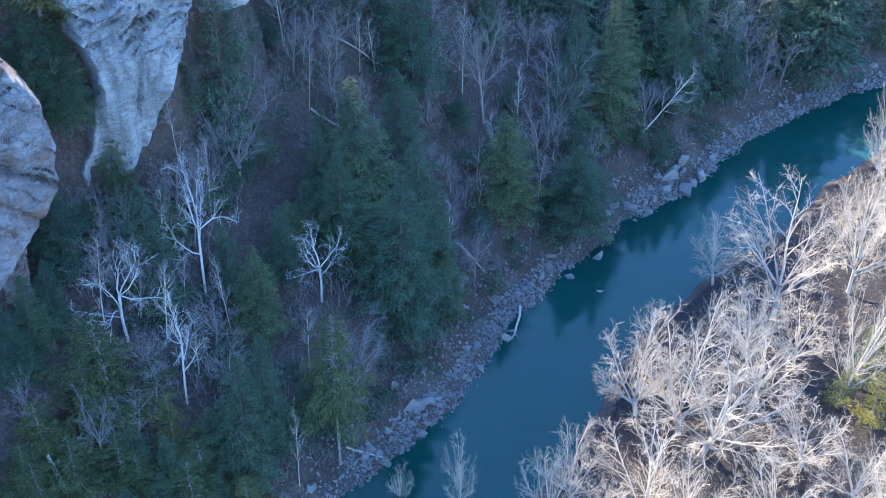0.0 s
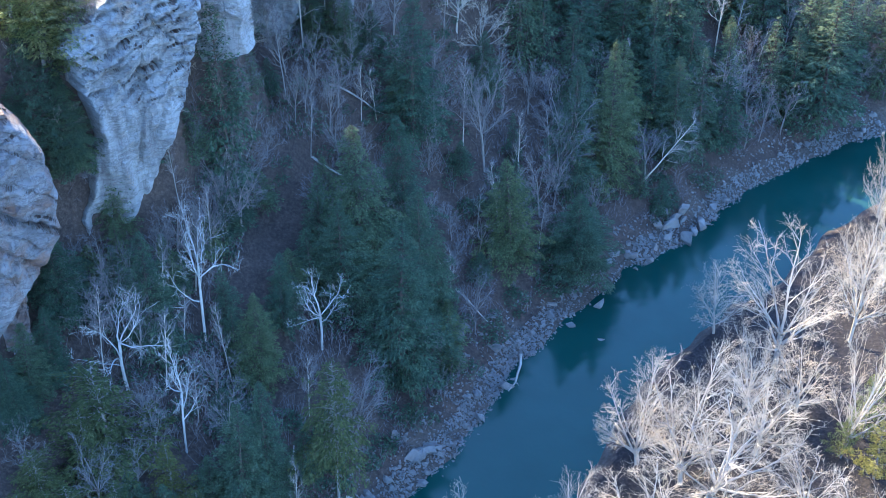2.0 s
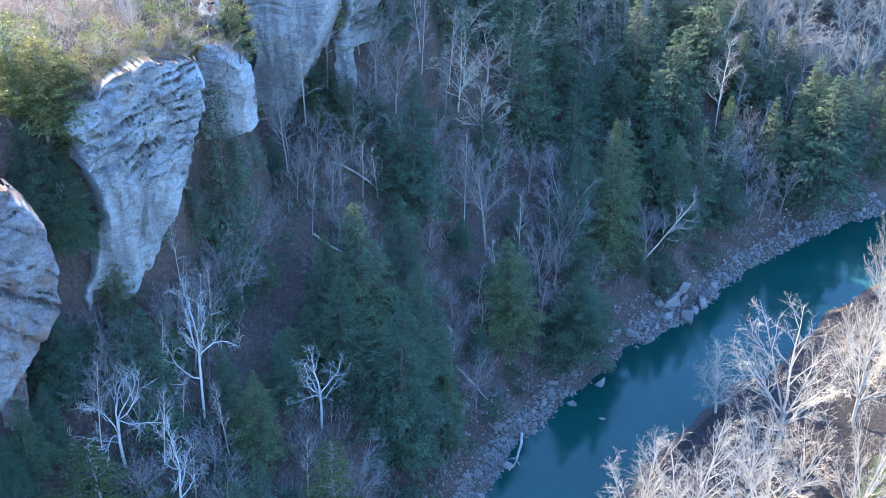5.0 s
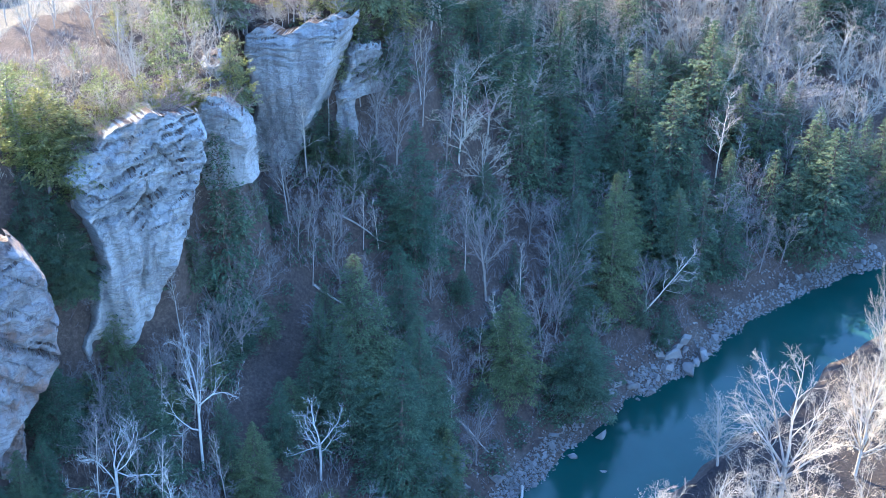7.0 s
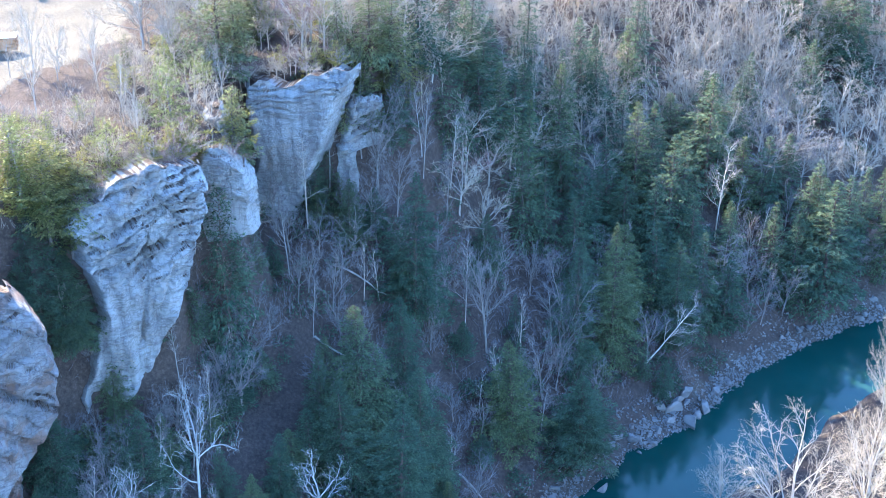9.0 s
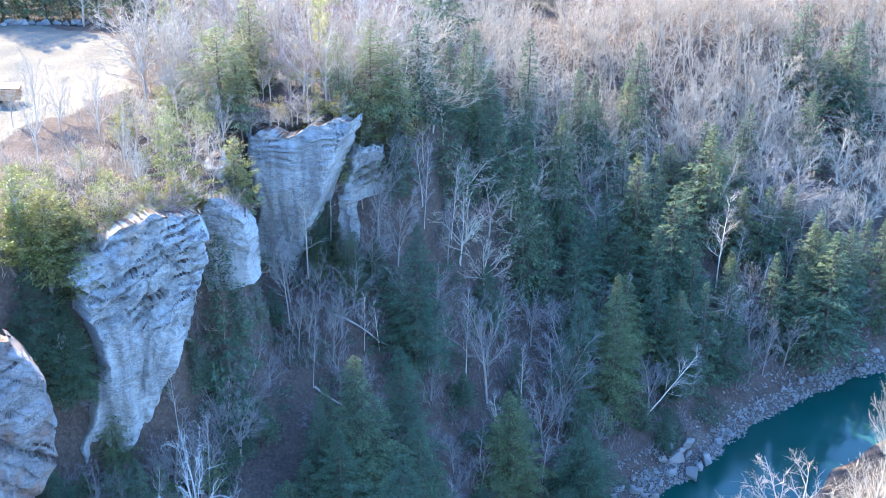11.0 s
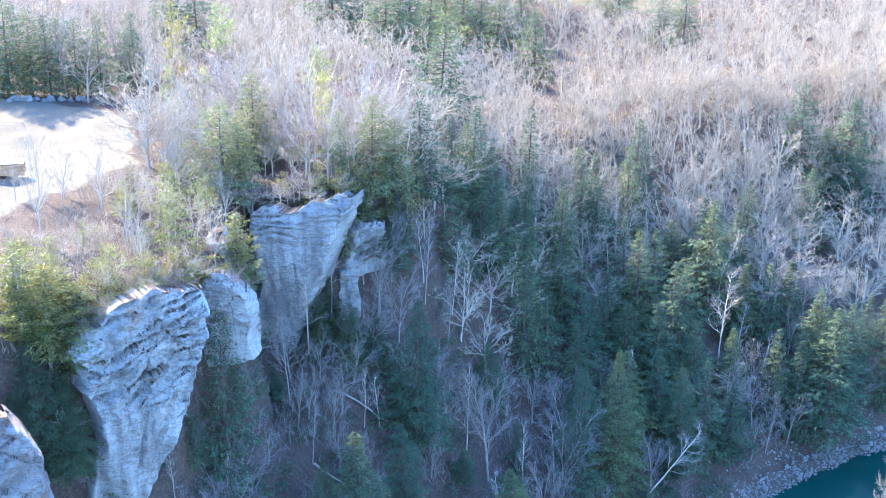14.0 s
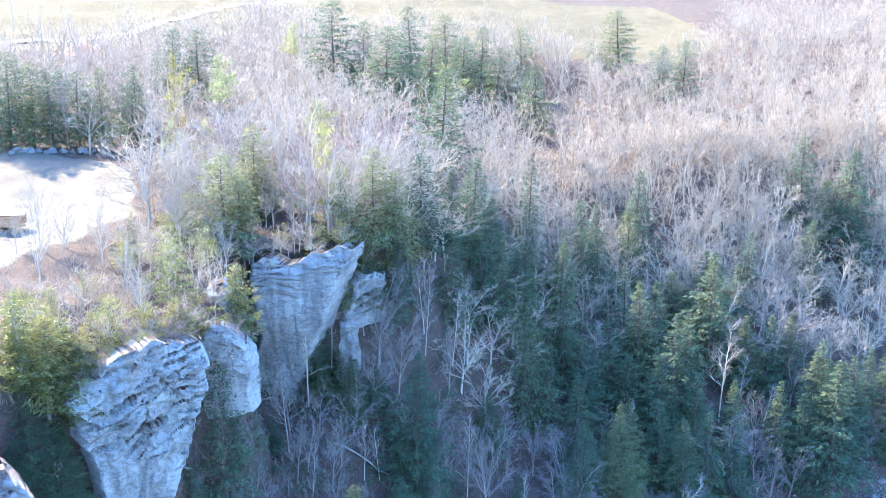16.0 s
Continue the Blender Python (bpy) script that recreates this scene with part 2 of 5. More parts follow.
def build_ground():
    gx = lines([(-3000, -600, 240), (-600, -200, 40), (-200, -84, 6), (-84, 96, 1.4), (96, 200, 5), (200, 600, 40), (600, 3000, 240)])
    gy = lines([(-3000, -600, 240), (-600, -80, 40), (-80, 60, 7), (60, 230, 1.4), (230, 440, 3), (440, 700, 26), (700, 3000, 230)])
    X, Y = np.meshgrid(gx, gy)
    Z = land(X, Y)
    n, m = X.shape
    idx = np.arange(n * m).reshape(n, m)
    faces = np.stack([idx[:-1, :-1], idx[:-1, 1:], idx[1:, 1:], idx[1:, :-1]], -1).reshape(-1, 4)
    me = bpy.data.meshes.new("ground")
    me.from_pydata(np.stack([X, Y, Z], -1).reshape(-1, 3).tolist(), [], faces.tolist())
    me.polygons.foreach_set("use_smooth", [True] * len(me.polygons))
    s = side_distance(X, Y, LEFT_BANK)
    zone = np.zeros((n, m, 4))
    zone[..., 0] = np.where(s > -RIVER_W / 2, 1 - smooth(1.5, 6.0, s + 1.5 * waves(X, Y, 12, 21)), 1 - smooth(0.5, 3, -s - RIVER_W))
    zone[..., 1] = np.maximum(smooth(-3, 3, poly_inside(X, Y, FIELD_FAR)), smooth(-3, 3, poly_inside(X, Y, FIELD_WEST)))
    zone[..., 2] = smooth(-3, 3, poly_inside(X, Y, LOT) + 1.5 * waves(X, Y, 15, 22))
    # alpha marks the flat, whose shade is put into its colour
    zone[..., 3] = smooth(0.5, 4.0, -s - RIVER_W)
    ca = me.color_attributes.new("zone", "FLOAT_COLOR", "POINT")
    ca.data.foreach_set("color", zone.reshape(-1))
    me.materials.append(ground_material())
    tagged(new("ground", me), "leaf-littered forest ground falling to a stony creek bank", "ground", kind="structure")


def water_material():
    m, nt, b = material("creek_water", 0.04, 0.42)
    b.inputs["IOR"].default_value = 1.33
    f = noise_fac(nt, 0.09, 4, 0.5)
    c = ramp(nt, f, [(0.3, (0.012, 0.043, 0.033)), (0.7, (0.019, 0.056, 0.044))])
    nt.links.new(c, b.inputs["Base Color"])
    bump(nt, b, noise_fac(nt, 1.4, 3, 0.5), 0.06, 0.2)
    return m


def build_water():
    vs, fs = [], []
    pts = []
    for (ax, ay), (bx, by) in zip(LEFT_BANK[:-1], LEFT_BANK[1:]):
        k = max(1, int(math.hypot(bx - ax, by - ay) / 6))
        pts += [(ax + (bx - ax) * i / k, ay + (by - ay) * i / k) for i in range(k)]
    pts.append(LEFT_BANK[-1])
    for i, (px, py) in enumerate(pts):
        a, c = pts[max(i - 2, 0)], pts[min(i + 2, len(pts) - 1)]
        tx, ty = c[0] - a[0], c[1] - a[1]
        q = math.hypot(tx, ty)
        nx, ny = -ty / q, tx / q
        vs += [(px + nx * 4, py + ny * 4, 0.0), (px - nx * (RIVER_W + 4), py - ny * (RIVER_W + 4), 0.0)]
        if i:
            j = 2 * i
            fs.append((j - 2, j - 1, j + 1, j))
    tagged(part("water", (vs, fs), water_material()), "turbid teal creek water, smooth and slow", "water", kind="structure")


build_ground()
build_water()


# ---- cliffs ----
def fbm(x, y, z, octaves=5):
    return noise.fractal(Vector((x, y, z)), 1.0, 2.1, octaves)


def ridged(x, y, z, octaves=4):
    return noise.ridged_multi_fractal(Vector((x, y, z)), 1.0, 2.1, octaves, 1.0, 2.0) - 1.0


def spread_out(values, n):
    return np.interp(np.linspace(0, 1, n), np.linspace(0, 1, len(values)), values)


def cliff(label, a, b, foot, top, left, right, seed, mat, nu=110, nv=90, lean=2.0, beds=1.0, flute=1.0, rough=1.0, tilt=20.0, thick=1.3,
          split=0.5, back=5.0, cracks=()):
    """A rock face over the plan line a-b. foot, top: heights across the face; left, right: its reach along the line from foot to top, in metres;
    lean: overhang; beds stand out above the share split, flutes run below it; cracks: (d, z, d, z, depth) lines."""
    length = math.dist(a, b)
    ex, ey = (b[0] - a[0]) / length, (b[1] - a[1]) / length
    ox, oy = ey, -ex
    ct, st = math.cos(radians(tilt)), math.sin(radians(tilt))
    zf, zt, lo, hi = spread_out(foot, nu), spread_out(top, nu), spread_out(left, nv), spread_out(right, nv)
    fs = []
    rows = nv + 6
    D, Z, O = np.zeros((rows, nu)), np.zeros((rows, nu)), np.zeros((rows, nu))
    for j in range(rows):
        v = min(j / (nv - 1), 1.0)
        tuck = max(0, j - nv + 1) / 6
        jl, jr = float(lo[min(j, nv - 1)]), float(hi[min(j, nv - 1)])
        for i in range(nu):
            u = i / (nu - 1)
            z = float(zf[i] + (zt[i] - zf[i]) * v)
            jag = 0.55 * fbm(z * 0.35, seed, u * 3.0, 4)
            d = jl + (jr - jl) * u + jag
            z += 0.7 * v * fbm(d * 0.35, seed, 3.1, 4)
            up = float(smooth(split - 0.09, split + 0.09, v + 0.2 * fbm(d * 0.13, 9.0, seed, 3)))
            # tilted beds that come and go along their length
            q = (z * ct - d * st + 1.5 * fbm(d * 0.11, z * 0.11, seed + 17, 3)) / thick
            q += 0.35 * noise.noise(Vector((q * 0.7, seed, 0.3)))
            k = math.floor(q)
            f = q - k
            stand = 0.35 + noise.cell(Vector((k * 3.17 + 0.3, seed, 0.4)))
            here = float(smooth(-0.35, 0.4, fbm(d * 0.2 + 5.7 * k, z * 0.2, seed, 3)))
            o = beds * (0.06 + 0.94 * up) * (stand * (0.15 + here) * 0.9 * f ** 1.4 * float(smooth(1.0, 0.6, f)) + 0.3 * (stand - 0.85))
            # dark recesses under the beds
            notch = float(smooth(-0.15, 0.3, fbm(d * 0.23 - 3.1 * k, z * 0.1, seed + 12, 3)))
            o -= beds * (0.1 + 0.9 * up) * notch * 0.8 * (float(smooth(0.35, 0.0, f)) + float(smooth(0.7, 1.0, f)))
            q2 = q * 2.9 + fbm(d * 0.3, z * 0.3, seed + 4, 2)
            f2 = q2 - math.floor(q2)
            o += 0.22 * beds * (0.1 + 0.9 * up) * f2 * float(smooth(1.0, 0.5, f2)) * float(smooth(-0.3, 0.4, fbm(d * 0.35, z * 0.35, seed + 9, 2)))
            # broken stone between the beds
            wx = 0.8 * fbm(d * 0.3, z * 0.3, seed, 3)
            o += rough * (0.2 + 0.8 * up) * (0.7 * ridged((d + wx) * 0.16, z * 0.22 - d * 0.08, seed + 2.0, 5) + 0.22 * ridged(d * 0.5, z * 0.7 + d * 0.2, seed + 3.0, 4))
            # sharp chips
            chip, spot = noise.voronoi(Vector((d * 0.42 + 0.6 * wx, z * 1.25 - d * 0.36, seed + 1.0)))
            lean_chip = noise.cell(spot[0] * 5.1) - 0.5
            o += rough * (0.25 + 0.75 * up) * (0.2 * lean_chip + 0.3 * lean_chip * (z * 1.25 - d * 0.36 - spot[0].y) + 0.07 * fbm(d * 2.2, z * 2.8, seed, 3))
            # long soft flutes on the lower wall
            o += flute * (1 - 0.8 * up) * (1.5 * fbm(d * 0.22 + 0.03 * z, z * 0.03, seed + 5.0, 3) + 0.3 * fbm(d * 0.8, z * 0.06, seed + 6.0, 2))
            o += 0.9 * fbm(d * 0.09, z * 0.08, seed + 8.0, 3) + 0.09 * fbm(d * 1.1, z * 1.1, seed + 2.0, 4)
            joint = abs(fbm(d * 0.12 + 0.2 * fbm(d * 0.3, z * 0.3, 4.0, 3), z * 0.04, seed + 31.0, 3))
            o -= 0.25 * max(0.0, 1 - joint / 0.03) * (0.3 + 0.7 * up)
            for d0, z0, d1, z1, depth in cracks:
                g = min(max(((d - d0) * (d1 - d0) + (z - z0) * (z1 - z0)) / ((d1 - d0) ** 2 + (z1 - z0) ** 2), 0), 1)
                gap = math.hypot(d - d0 - g * (d1 - d0), z - z0 - g * (z1 - z0)) + 0.3 * fbm(d, z, seed, 2)
                o -= depth * max(0.0, 1 - max(gap, 0) / 0.45)
            o += lean * (v - 0.5)
            edge = min(u, 1 - u) * (jr - jl)
            o -= back * (1 - float(smooth(0, 1.5, edge + 0.5 * fbm(z * 0.3, seed, u, 4)))) ** 1.5
            o -= 1.0 * (1 - float(smooth(0, 0.08, 1 - v)))
            o = o * (1 - tuck ** 0.4) + tuck ** 0.4 * (lean * 0.5 - 1.6 + 0.7 * fbm(d * 0.3, tuck * 3, seed, 3)) - tuck * 4.5
            D[j, i], O[j, i], Z[j, i] = d, o, z - tuck * (0.9 + 0.4 * fbm(d * 0.5, tuck, seed, 3))
    vs = np.stack([a[0] + ex * D + ox * O, a[1] + ey * D + oy * O, Z], -1).reshape(-1, 3).tolist()
    for j in range(rows - 1):
        for i in range(nu - 1):
            c = j * nu + i
            fs.append((c, c + 1, c + nu + 1, c + nu))
    return tagged(part("rock_cliff", (vs, fs), mat), label, "cliff", "sandstone cliffs along the plateau rim")


cliff("pale grey sandstone cliff, ledged above and fluted below", (-39.5, 115.5), (-26.5, 122.5), (21.5, 22.0, 22.5, 23.0), (45.0, 47.6, 50.0, 50.8, 50.4, 48.8),
      (0.5, 0.8, 2.6, 3.6, 3.4, 2.8, 1.8), (7.0, 10.6, 13.2, 15.0, 16.4, 17.4, 17.4), 3.3, M_CLIFF, 190, 240, lean=2.5, beds=0.8, flute=1.3, rough=1.5, tilt=16, thick=1.1, split=0.58,
      cracks=((5.5, 43.6, 9.0, 45.4, 0.9), (8.0, 40.2, 12.2, 42.0, 1.1), (11.2, 47.6, 13.4, 44.6, 0.8), (4.0, 39.8, 7.4, 40.8, 0.8), (9.6, 37.6, 8.6, 31.0, 0.6), (12.6, 39.0, 10.4, 33.0, 0.5)))
cliff("rust-stained overhanging sandstone buttress with diagonal cracks", (-52.5, 90), (-32.7, 106.8), (14.0, 16.0, 19.0, 23.0, 27.5, 33.0), (50.5, 50.5, 49.5, 47.6, 45.5),
      (0.0, 0.0), (22.6, 22.6, 22.2, 21.6, 20.8, 19.4), 11.7, M_CLIFF_RUST, 150, 150, lean=3.0, beds=0.5, flute=0.5, rough=1.1, tilt=-38, thick=2.6, split=0.1, back=4.0,
      cracks=((11.0, 40.5, 21.5, 32.0, 1.5), (15.0, 33.0, 20.5, 27.0, 0.7)))
cliff("shaded rock wall set back below an overhang", (-55.0, 93.4), (-36.0, 109.4), (8.0, 9.0), (27.0, 30.0), (0.0, 0.0), (18.0, 18.5), 17.9, M_CLIFF_RUST, 70, 60,
      lean=0.5, beds=0.6, flute=0.8, rough=1.0, tilt=-25, split=0.3, back=3.0)
cliff("small pale sandstone outcrop beside a conifer", (-28.5, 130.3), (-20.2, 131.6), (37.0, 38.0), (45.4, 48.0, 48.4, 47.6, 44.8),
      (0.6, 0.6, 0.8), (8.4, 8.3, 8.0, 7.6), 21.3, M_CLIFF, 80, 80, lean=1.2, beds=0.45, flute=0.6, rough=0.6, tilt=-14, split=0.3, back=3.0)
cliff("low bluish rock ledge under rim pines", (-28.5, 137.0), (-22.0, 138.0), (44.0, 44.0), (49.6, 50.6, 50.4, 49.0),
      (1.0, 0.8), (5.2, 4.6), 27.3, M_CLIFF, 50, 40, lean=0.8, beds=1.0, flute=0.2, rough=0.8, tilt=-10, split=0.1, back=2.5)
cliff("smooth pale sandstone slab, banded along its top", (-26.5, 154), (-11, 152.4), (24.0, 24.0), (47.8, 48.6, 48.4, 49.4, 50.4, 50.2),
      (0.8, 1.0, 1.2, 1.0), (7.6, 8.2, 9.6, 11.8, 13.8, 15.8), 31.9, M_CLIFF, 130, 130, lean=2.0, beds=0.55, flute=0.45, rough=0.25, tilt=5, thick=1.0, split=0.86)
cliff("pale sandstone outcrop behind bare trees", (-14.0, 156.8), (-9.6, 158.0), (37.5, 38.5), (43.2, 45.2, 45.4, 44.0),
      (0.0, 1.0), (7.2, 7.0), 43.1, M_CLIFF, 60, 50, lean=1.0, beds=0.9, flute=0.3, rough=0.9, tilt=30, split=0.3, back=2.5)
cliff("narrow pale rock pillar with a mossy top", (-14.0, 155.6), (-9.6, 156.8), (32.0, 32.0), (38.6, 39.3, 38.4),
      (0.5, 0.4), (3.3, 3.0), 47.5, M_CLIFF, 30, 40, lean=0.6, beds=0.5, flute=0.2, rough=0.5, tilt=10, split=0.3, back=1.2)
cliff("banded sandstone outcrop low on the slope", (63.5, 190.5), (82, 192), (0.8, 1.0), (9.0, 11.6, 11.0, 9.5),
      (2.0, 2.2), (18.0, 17.5), 61.1, M_CLIFF_RUST, 110, 70, lean=0.8, beds=2.0, flute=0.2, rough=0.8, tilt=2, thick=1.9, split=0.0, back=4.0)
cliff("low pale rock ledge among bare trees above the bank", (34.0, 173.0), (45.0, 173.4), (2.0, 1.5), (8.4, 9.6, 9.0, 8.2, 7.0),
      (0.0, 0.3), (11.0, 10.6), 83.7, M_CLIFF, 90, 50, lean=-2.0, beds=1.5, flute=0.2, rough=1.1, tilt=4, thick=1.6, split=0.0, back=3.0)
cliff("small broken rock outcrop above the bank", (0.6, 122.2), (5.4, 126.5), (0.6, 0.6), (3.6, 4.8, 4.0),
      (0.0, 0.6), (6.4, 5.6), 71.1, M_STONE, 60, 40, lean=0.2, beds=1.2, flute=0.2, rough=1.6, tilt=25, thick=0.9, split=0.0, back=2.5)


# ---- trees ----
def perp(d):
    a = d.cross(Vector((0, 0, 1))) if abs(d.z) < 0.95 else d.cross(Vector((1, 0, 0)))
    a.normalize()
    return a, d.cross(a).normalized()


def limb(vs, fs, pts, radii, n=5):
    """A tapered, many-jointed tube."""
    base = len(vs)
    for i, (p, r) in enumerate(zip(pts, radii)):
        d = (pts[min(i + 1, len(pts) - 1)] - pts[max(i - 1, 0)]).normalized()
        a, b = perp(d)
        for k in range(n):
            an = 2 * math.pi * k / n
            vs.append(tuple(p + (a * math.cos(an) + b * math.sin(an)) * r))
        if i:
            o = base + (i - 1) * n
            for k in range(n):
                fs.append((o + k, o + (k + 1) % n, o + n + (k + 1) % n, o + n + k))


def spike(vs, fs, p, q, r):
    """A twig: a thin three-sided spike."""
    d = (q - p).normalized()
    a, b = perp(d)
    o = len(vs)
    vs += [tuple(p + a * r), tuple(p - a * 0.5 * r + b * 0.87 * r), tuple(p - a * 0.5 * r - b * 0.87 * r), tuple(q)]
    fs += [(o, o + 1, o + 3), (o + 1, o + 2, o + 3), (o + 2, o, o + 3)]


def blade(vs, fs, rng, p, q, r):
    """The finest twigs: a sliver each."""
    a, b = perp((q - p).normalized())
    an = rng.uniform(0, 6.28)
    side = (a * math.cos(an) + b * math.sin(an)) * r
    o = len(vs)
    vs += [tuple(p + side), tuple(p - side), tuple(q)]
    fs.append((o, o + 1, o + 2))


def wander(rng, p, d, length, k, wob, lift):
    pts, way = [p.copy()], d.normalized()
    for _ in range(k):
        way = (way + Vector((rng.uniform(-wob, wob), rng.uniform(-wob, wob), rng.uniform(-wob, wob) + lift))).normalized()
        pts.append(pts[-1] + way * (length / k))
    return pts, way


def turn_off(rng, d, angle):
    a, b = perp(d)
    az = rng.uniform(0, 2 * math.pi)
    return (d * math.cos(angle) + (a * math.cos(az) + b * math.sin(az)) * math.sin(angle)).normalized()


def bare_tree(seed, H=16.0, fork=0.3, limbs=6, spread=35, subs=7, twigs=6, fine=4, wob=0.16, lift=0.1, girth=0.24, pole=False, twig_r=0.02, reach=0.5, light=False, off=(28, 60), dome=0.4):
    """Skeleton of a leafless tree, its twigs ending on a domed crown. Returns wood and twig geometry."""
    rng = random.Random(seed)
    W, T, limbs_out = ([], []), ([], []), []
    tp, way = wander(rng, Vector((0, 0, -0.6)), Vector((rng.uniform(-0.06, 0.06), rng.uniform(-0.06, 0.06), 1)), H * (0.86 if pole else fork) + 0.6, 7, 0.05, 0.04)
    rad = [girth * (1.25 - 0.2 * i / 7 if not pole else 1.2 * (1 - 0.85 * i / 7)) for i in range(8)]
    limb(W[0], W[1], tp, rad, 7)

    def inside(p, d, ln):
        """Shortens a twig that would leave the crown."""
        for _ in range(4):
            q = p + d * ln
            if pole or (math.hypot(q.x, q.y) / (dome * H)) ** 2 + ((q.z - 0.5 * H) / (0.52 * H)) ** 2 < rng.uniform(0.9, 1.12):
                break
            ln *= 0.72
        return ln

    starts = []
    for i in range(limbs):
        if pole:
            k = 0.35 + 0.65 * (i + rng.random()) / limbs
            j = min(int(k * 7), 6)
            p = tp[j].lerp(tp[j + 1], k * 7 - j)
            starts.append((p, turn_off(rng, Vector((0, 0, 1)), radians(rng.uniform(0.7, 1.2) * spread)), H * rng.uniform(0.12, 0.26) * (1.3 - k), girth * 0.38))
        else:
            az = 2.39996 * i + rng.uniform(-0.4, 0.4)
            an = radians(spread * (0.3 + 0.9 * (i + rng.random()) / limbs))
            d = Vector((math.cos(az) * math.sin(an), math.sin(az) * math.sin(an), math.cos(an)))
            starts.append((tp[rng.choice((4, 5, 6, 7, 7))], d, inside(tp[7], d, H * (1 - fork) * rng.uniform(0.85, 1.05)), girth * rng.uniform(0.42, 0.66)))
    if not pole:
        starts.append((tp[7], way, H * (1 - fork) * 0.88, girth * 0.7))
    for p, d, ln, r in starts:
        if not pole:
            limbs_out.append(([], []))
        G = limbs_out[-1] if limbs_out else W
        k = 6
        pts, w = wander(rng, p, d, ln, k, wob, lift)
        limb(G[0], G[1], pts[::2] if light else pts, [r * (1 - 0.85 * i / k) for i in range(0, k + 1, 2 if light else 1)], 4 if light else 5)
        for s in range(subs):
            f = 0.2 + 0.78 * (s + rng.random()) / subs
            j = min(int(f * k), k - 1)
            q = pts[j].lerp(pts[j + 1], f * k - j)
            e = turn_off(rng, (pts[j + 1] - pts[j]).normalized(), radians(rng.uniform(*off)))
            e = (e + Vector((q.x, q.y, 0)).normalized() * 0.25 + Vector((0, 0, 0.15))).normalized()
            sl = inside(q, e, ln * reach * rng.uniform(0.5, 1.0) * (1.2 - 0.65 * f))
            sp, sw = wander(rng, q, e, sl, 4, wob * 1.3, lift)
            sr = r * (1 - 0.8 * f) * 0.5 + twig_r
            st = 2 if light else 1
            limb(G[0], G[1], sp[::st], [sr * (1 - 0.8 * i / 4) for i in range(0, 5, st)], 3)
            for t in range(twigs):
                g = 0.12 + 0.88 * (t + rng.random()) / twigs
                j2 = min(int(g * 4), 3)
                a = sp[j2].lerp(sp[j2 + 1], g * 4 - j2)
                e2 = turn_off(rng, (sp[j2 + 1] - sp[j2]).normalized(), radians(rng.uniform(off[0] * 0.9, off[1])))
                e2 = (e2 + Vector((0, 0, lift * 1.5))).normalized()
                tl = inside(a, e2, max(0.7, sl * rng.uniform(0.3, 0.6)))
                mid = a + e2 * tl * 0.5
                b = mid + turn_off(rng, e2, radians(rng.uniform(5, 22))) * tl * 0.5
                if light or fine > 5:
                    spike(T[0], T[1], a, b, twig_r * 1.2)
                else:
                    limb(T[0], T[1], [a, mid, b], [twig_r, twig_r * 0.8, twig_r * 0.4], 3)
                for _ in range(fine):
                    h = rng.uniform(0.15, 1.0)
                    c = a.lerp(mid, h * 2) if h < 0.5 else mid.lerp(b, h * 2 - 1)
                    e3 = turn_off(rng, e2, radians(rng.uniform(20, 58)))
                    fl = tl * rng.uniform(0.3, 0.6)
                    if light:
                        blade(T[0], T[1], rng, c, c + e3 * fl, twig_r * 0.9)
                    else:
                        spike(T[0], T[1], c, c + e3 * fl, twig_r * 0.7)
    return W, T, limbs_out


def spray(vs, fs, p, d, side, ln, w):
    """One drooping flat spray of needles."""
    o = len(vs)
    vs += [tuple(p - side * w), tuple(p + side * w), tuple(p + d * ln)]
    fs.append((o, o + 1, o + 2))


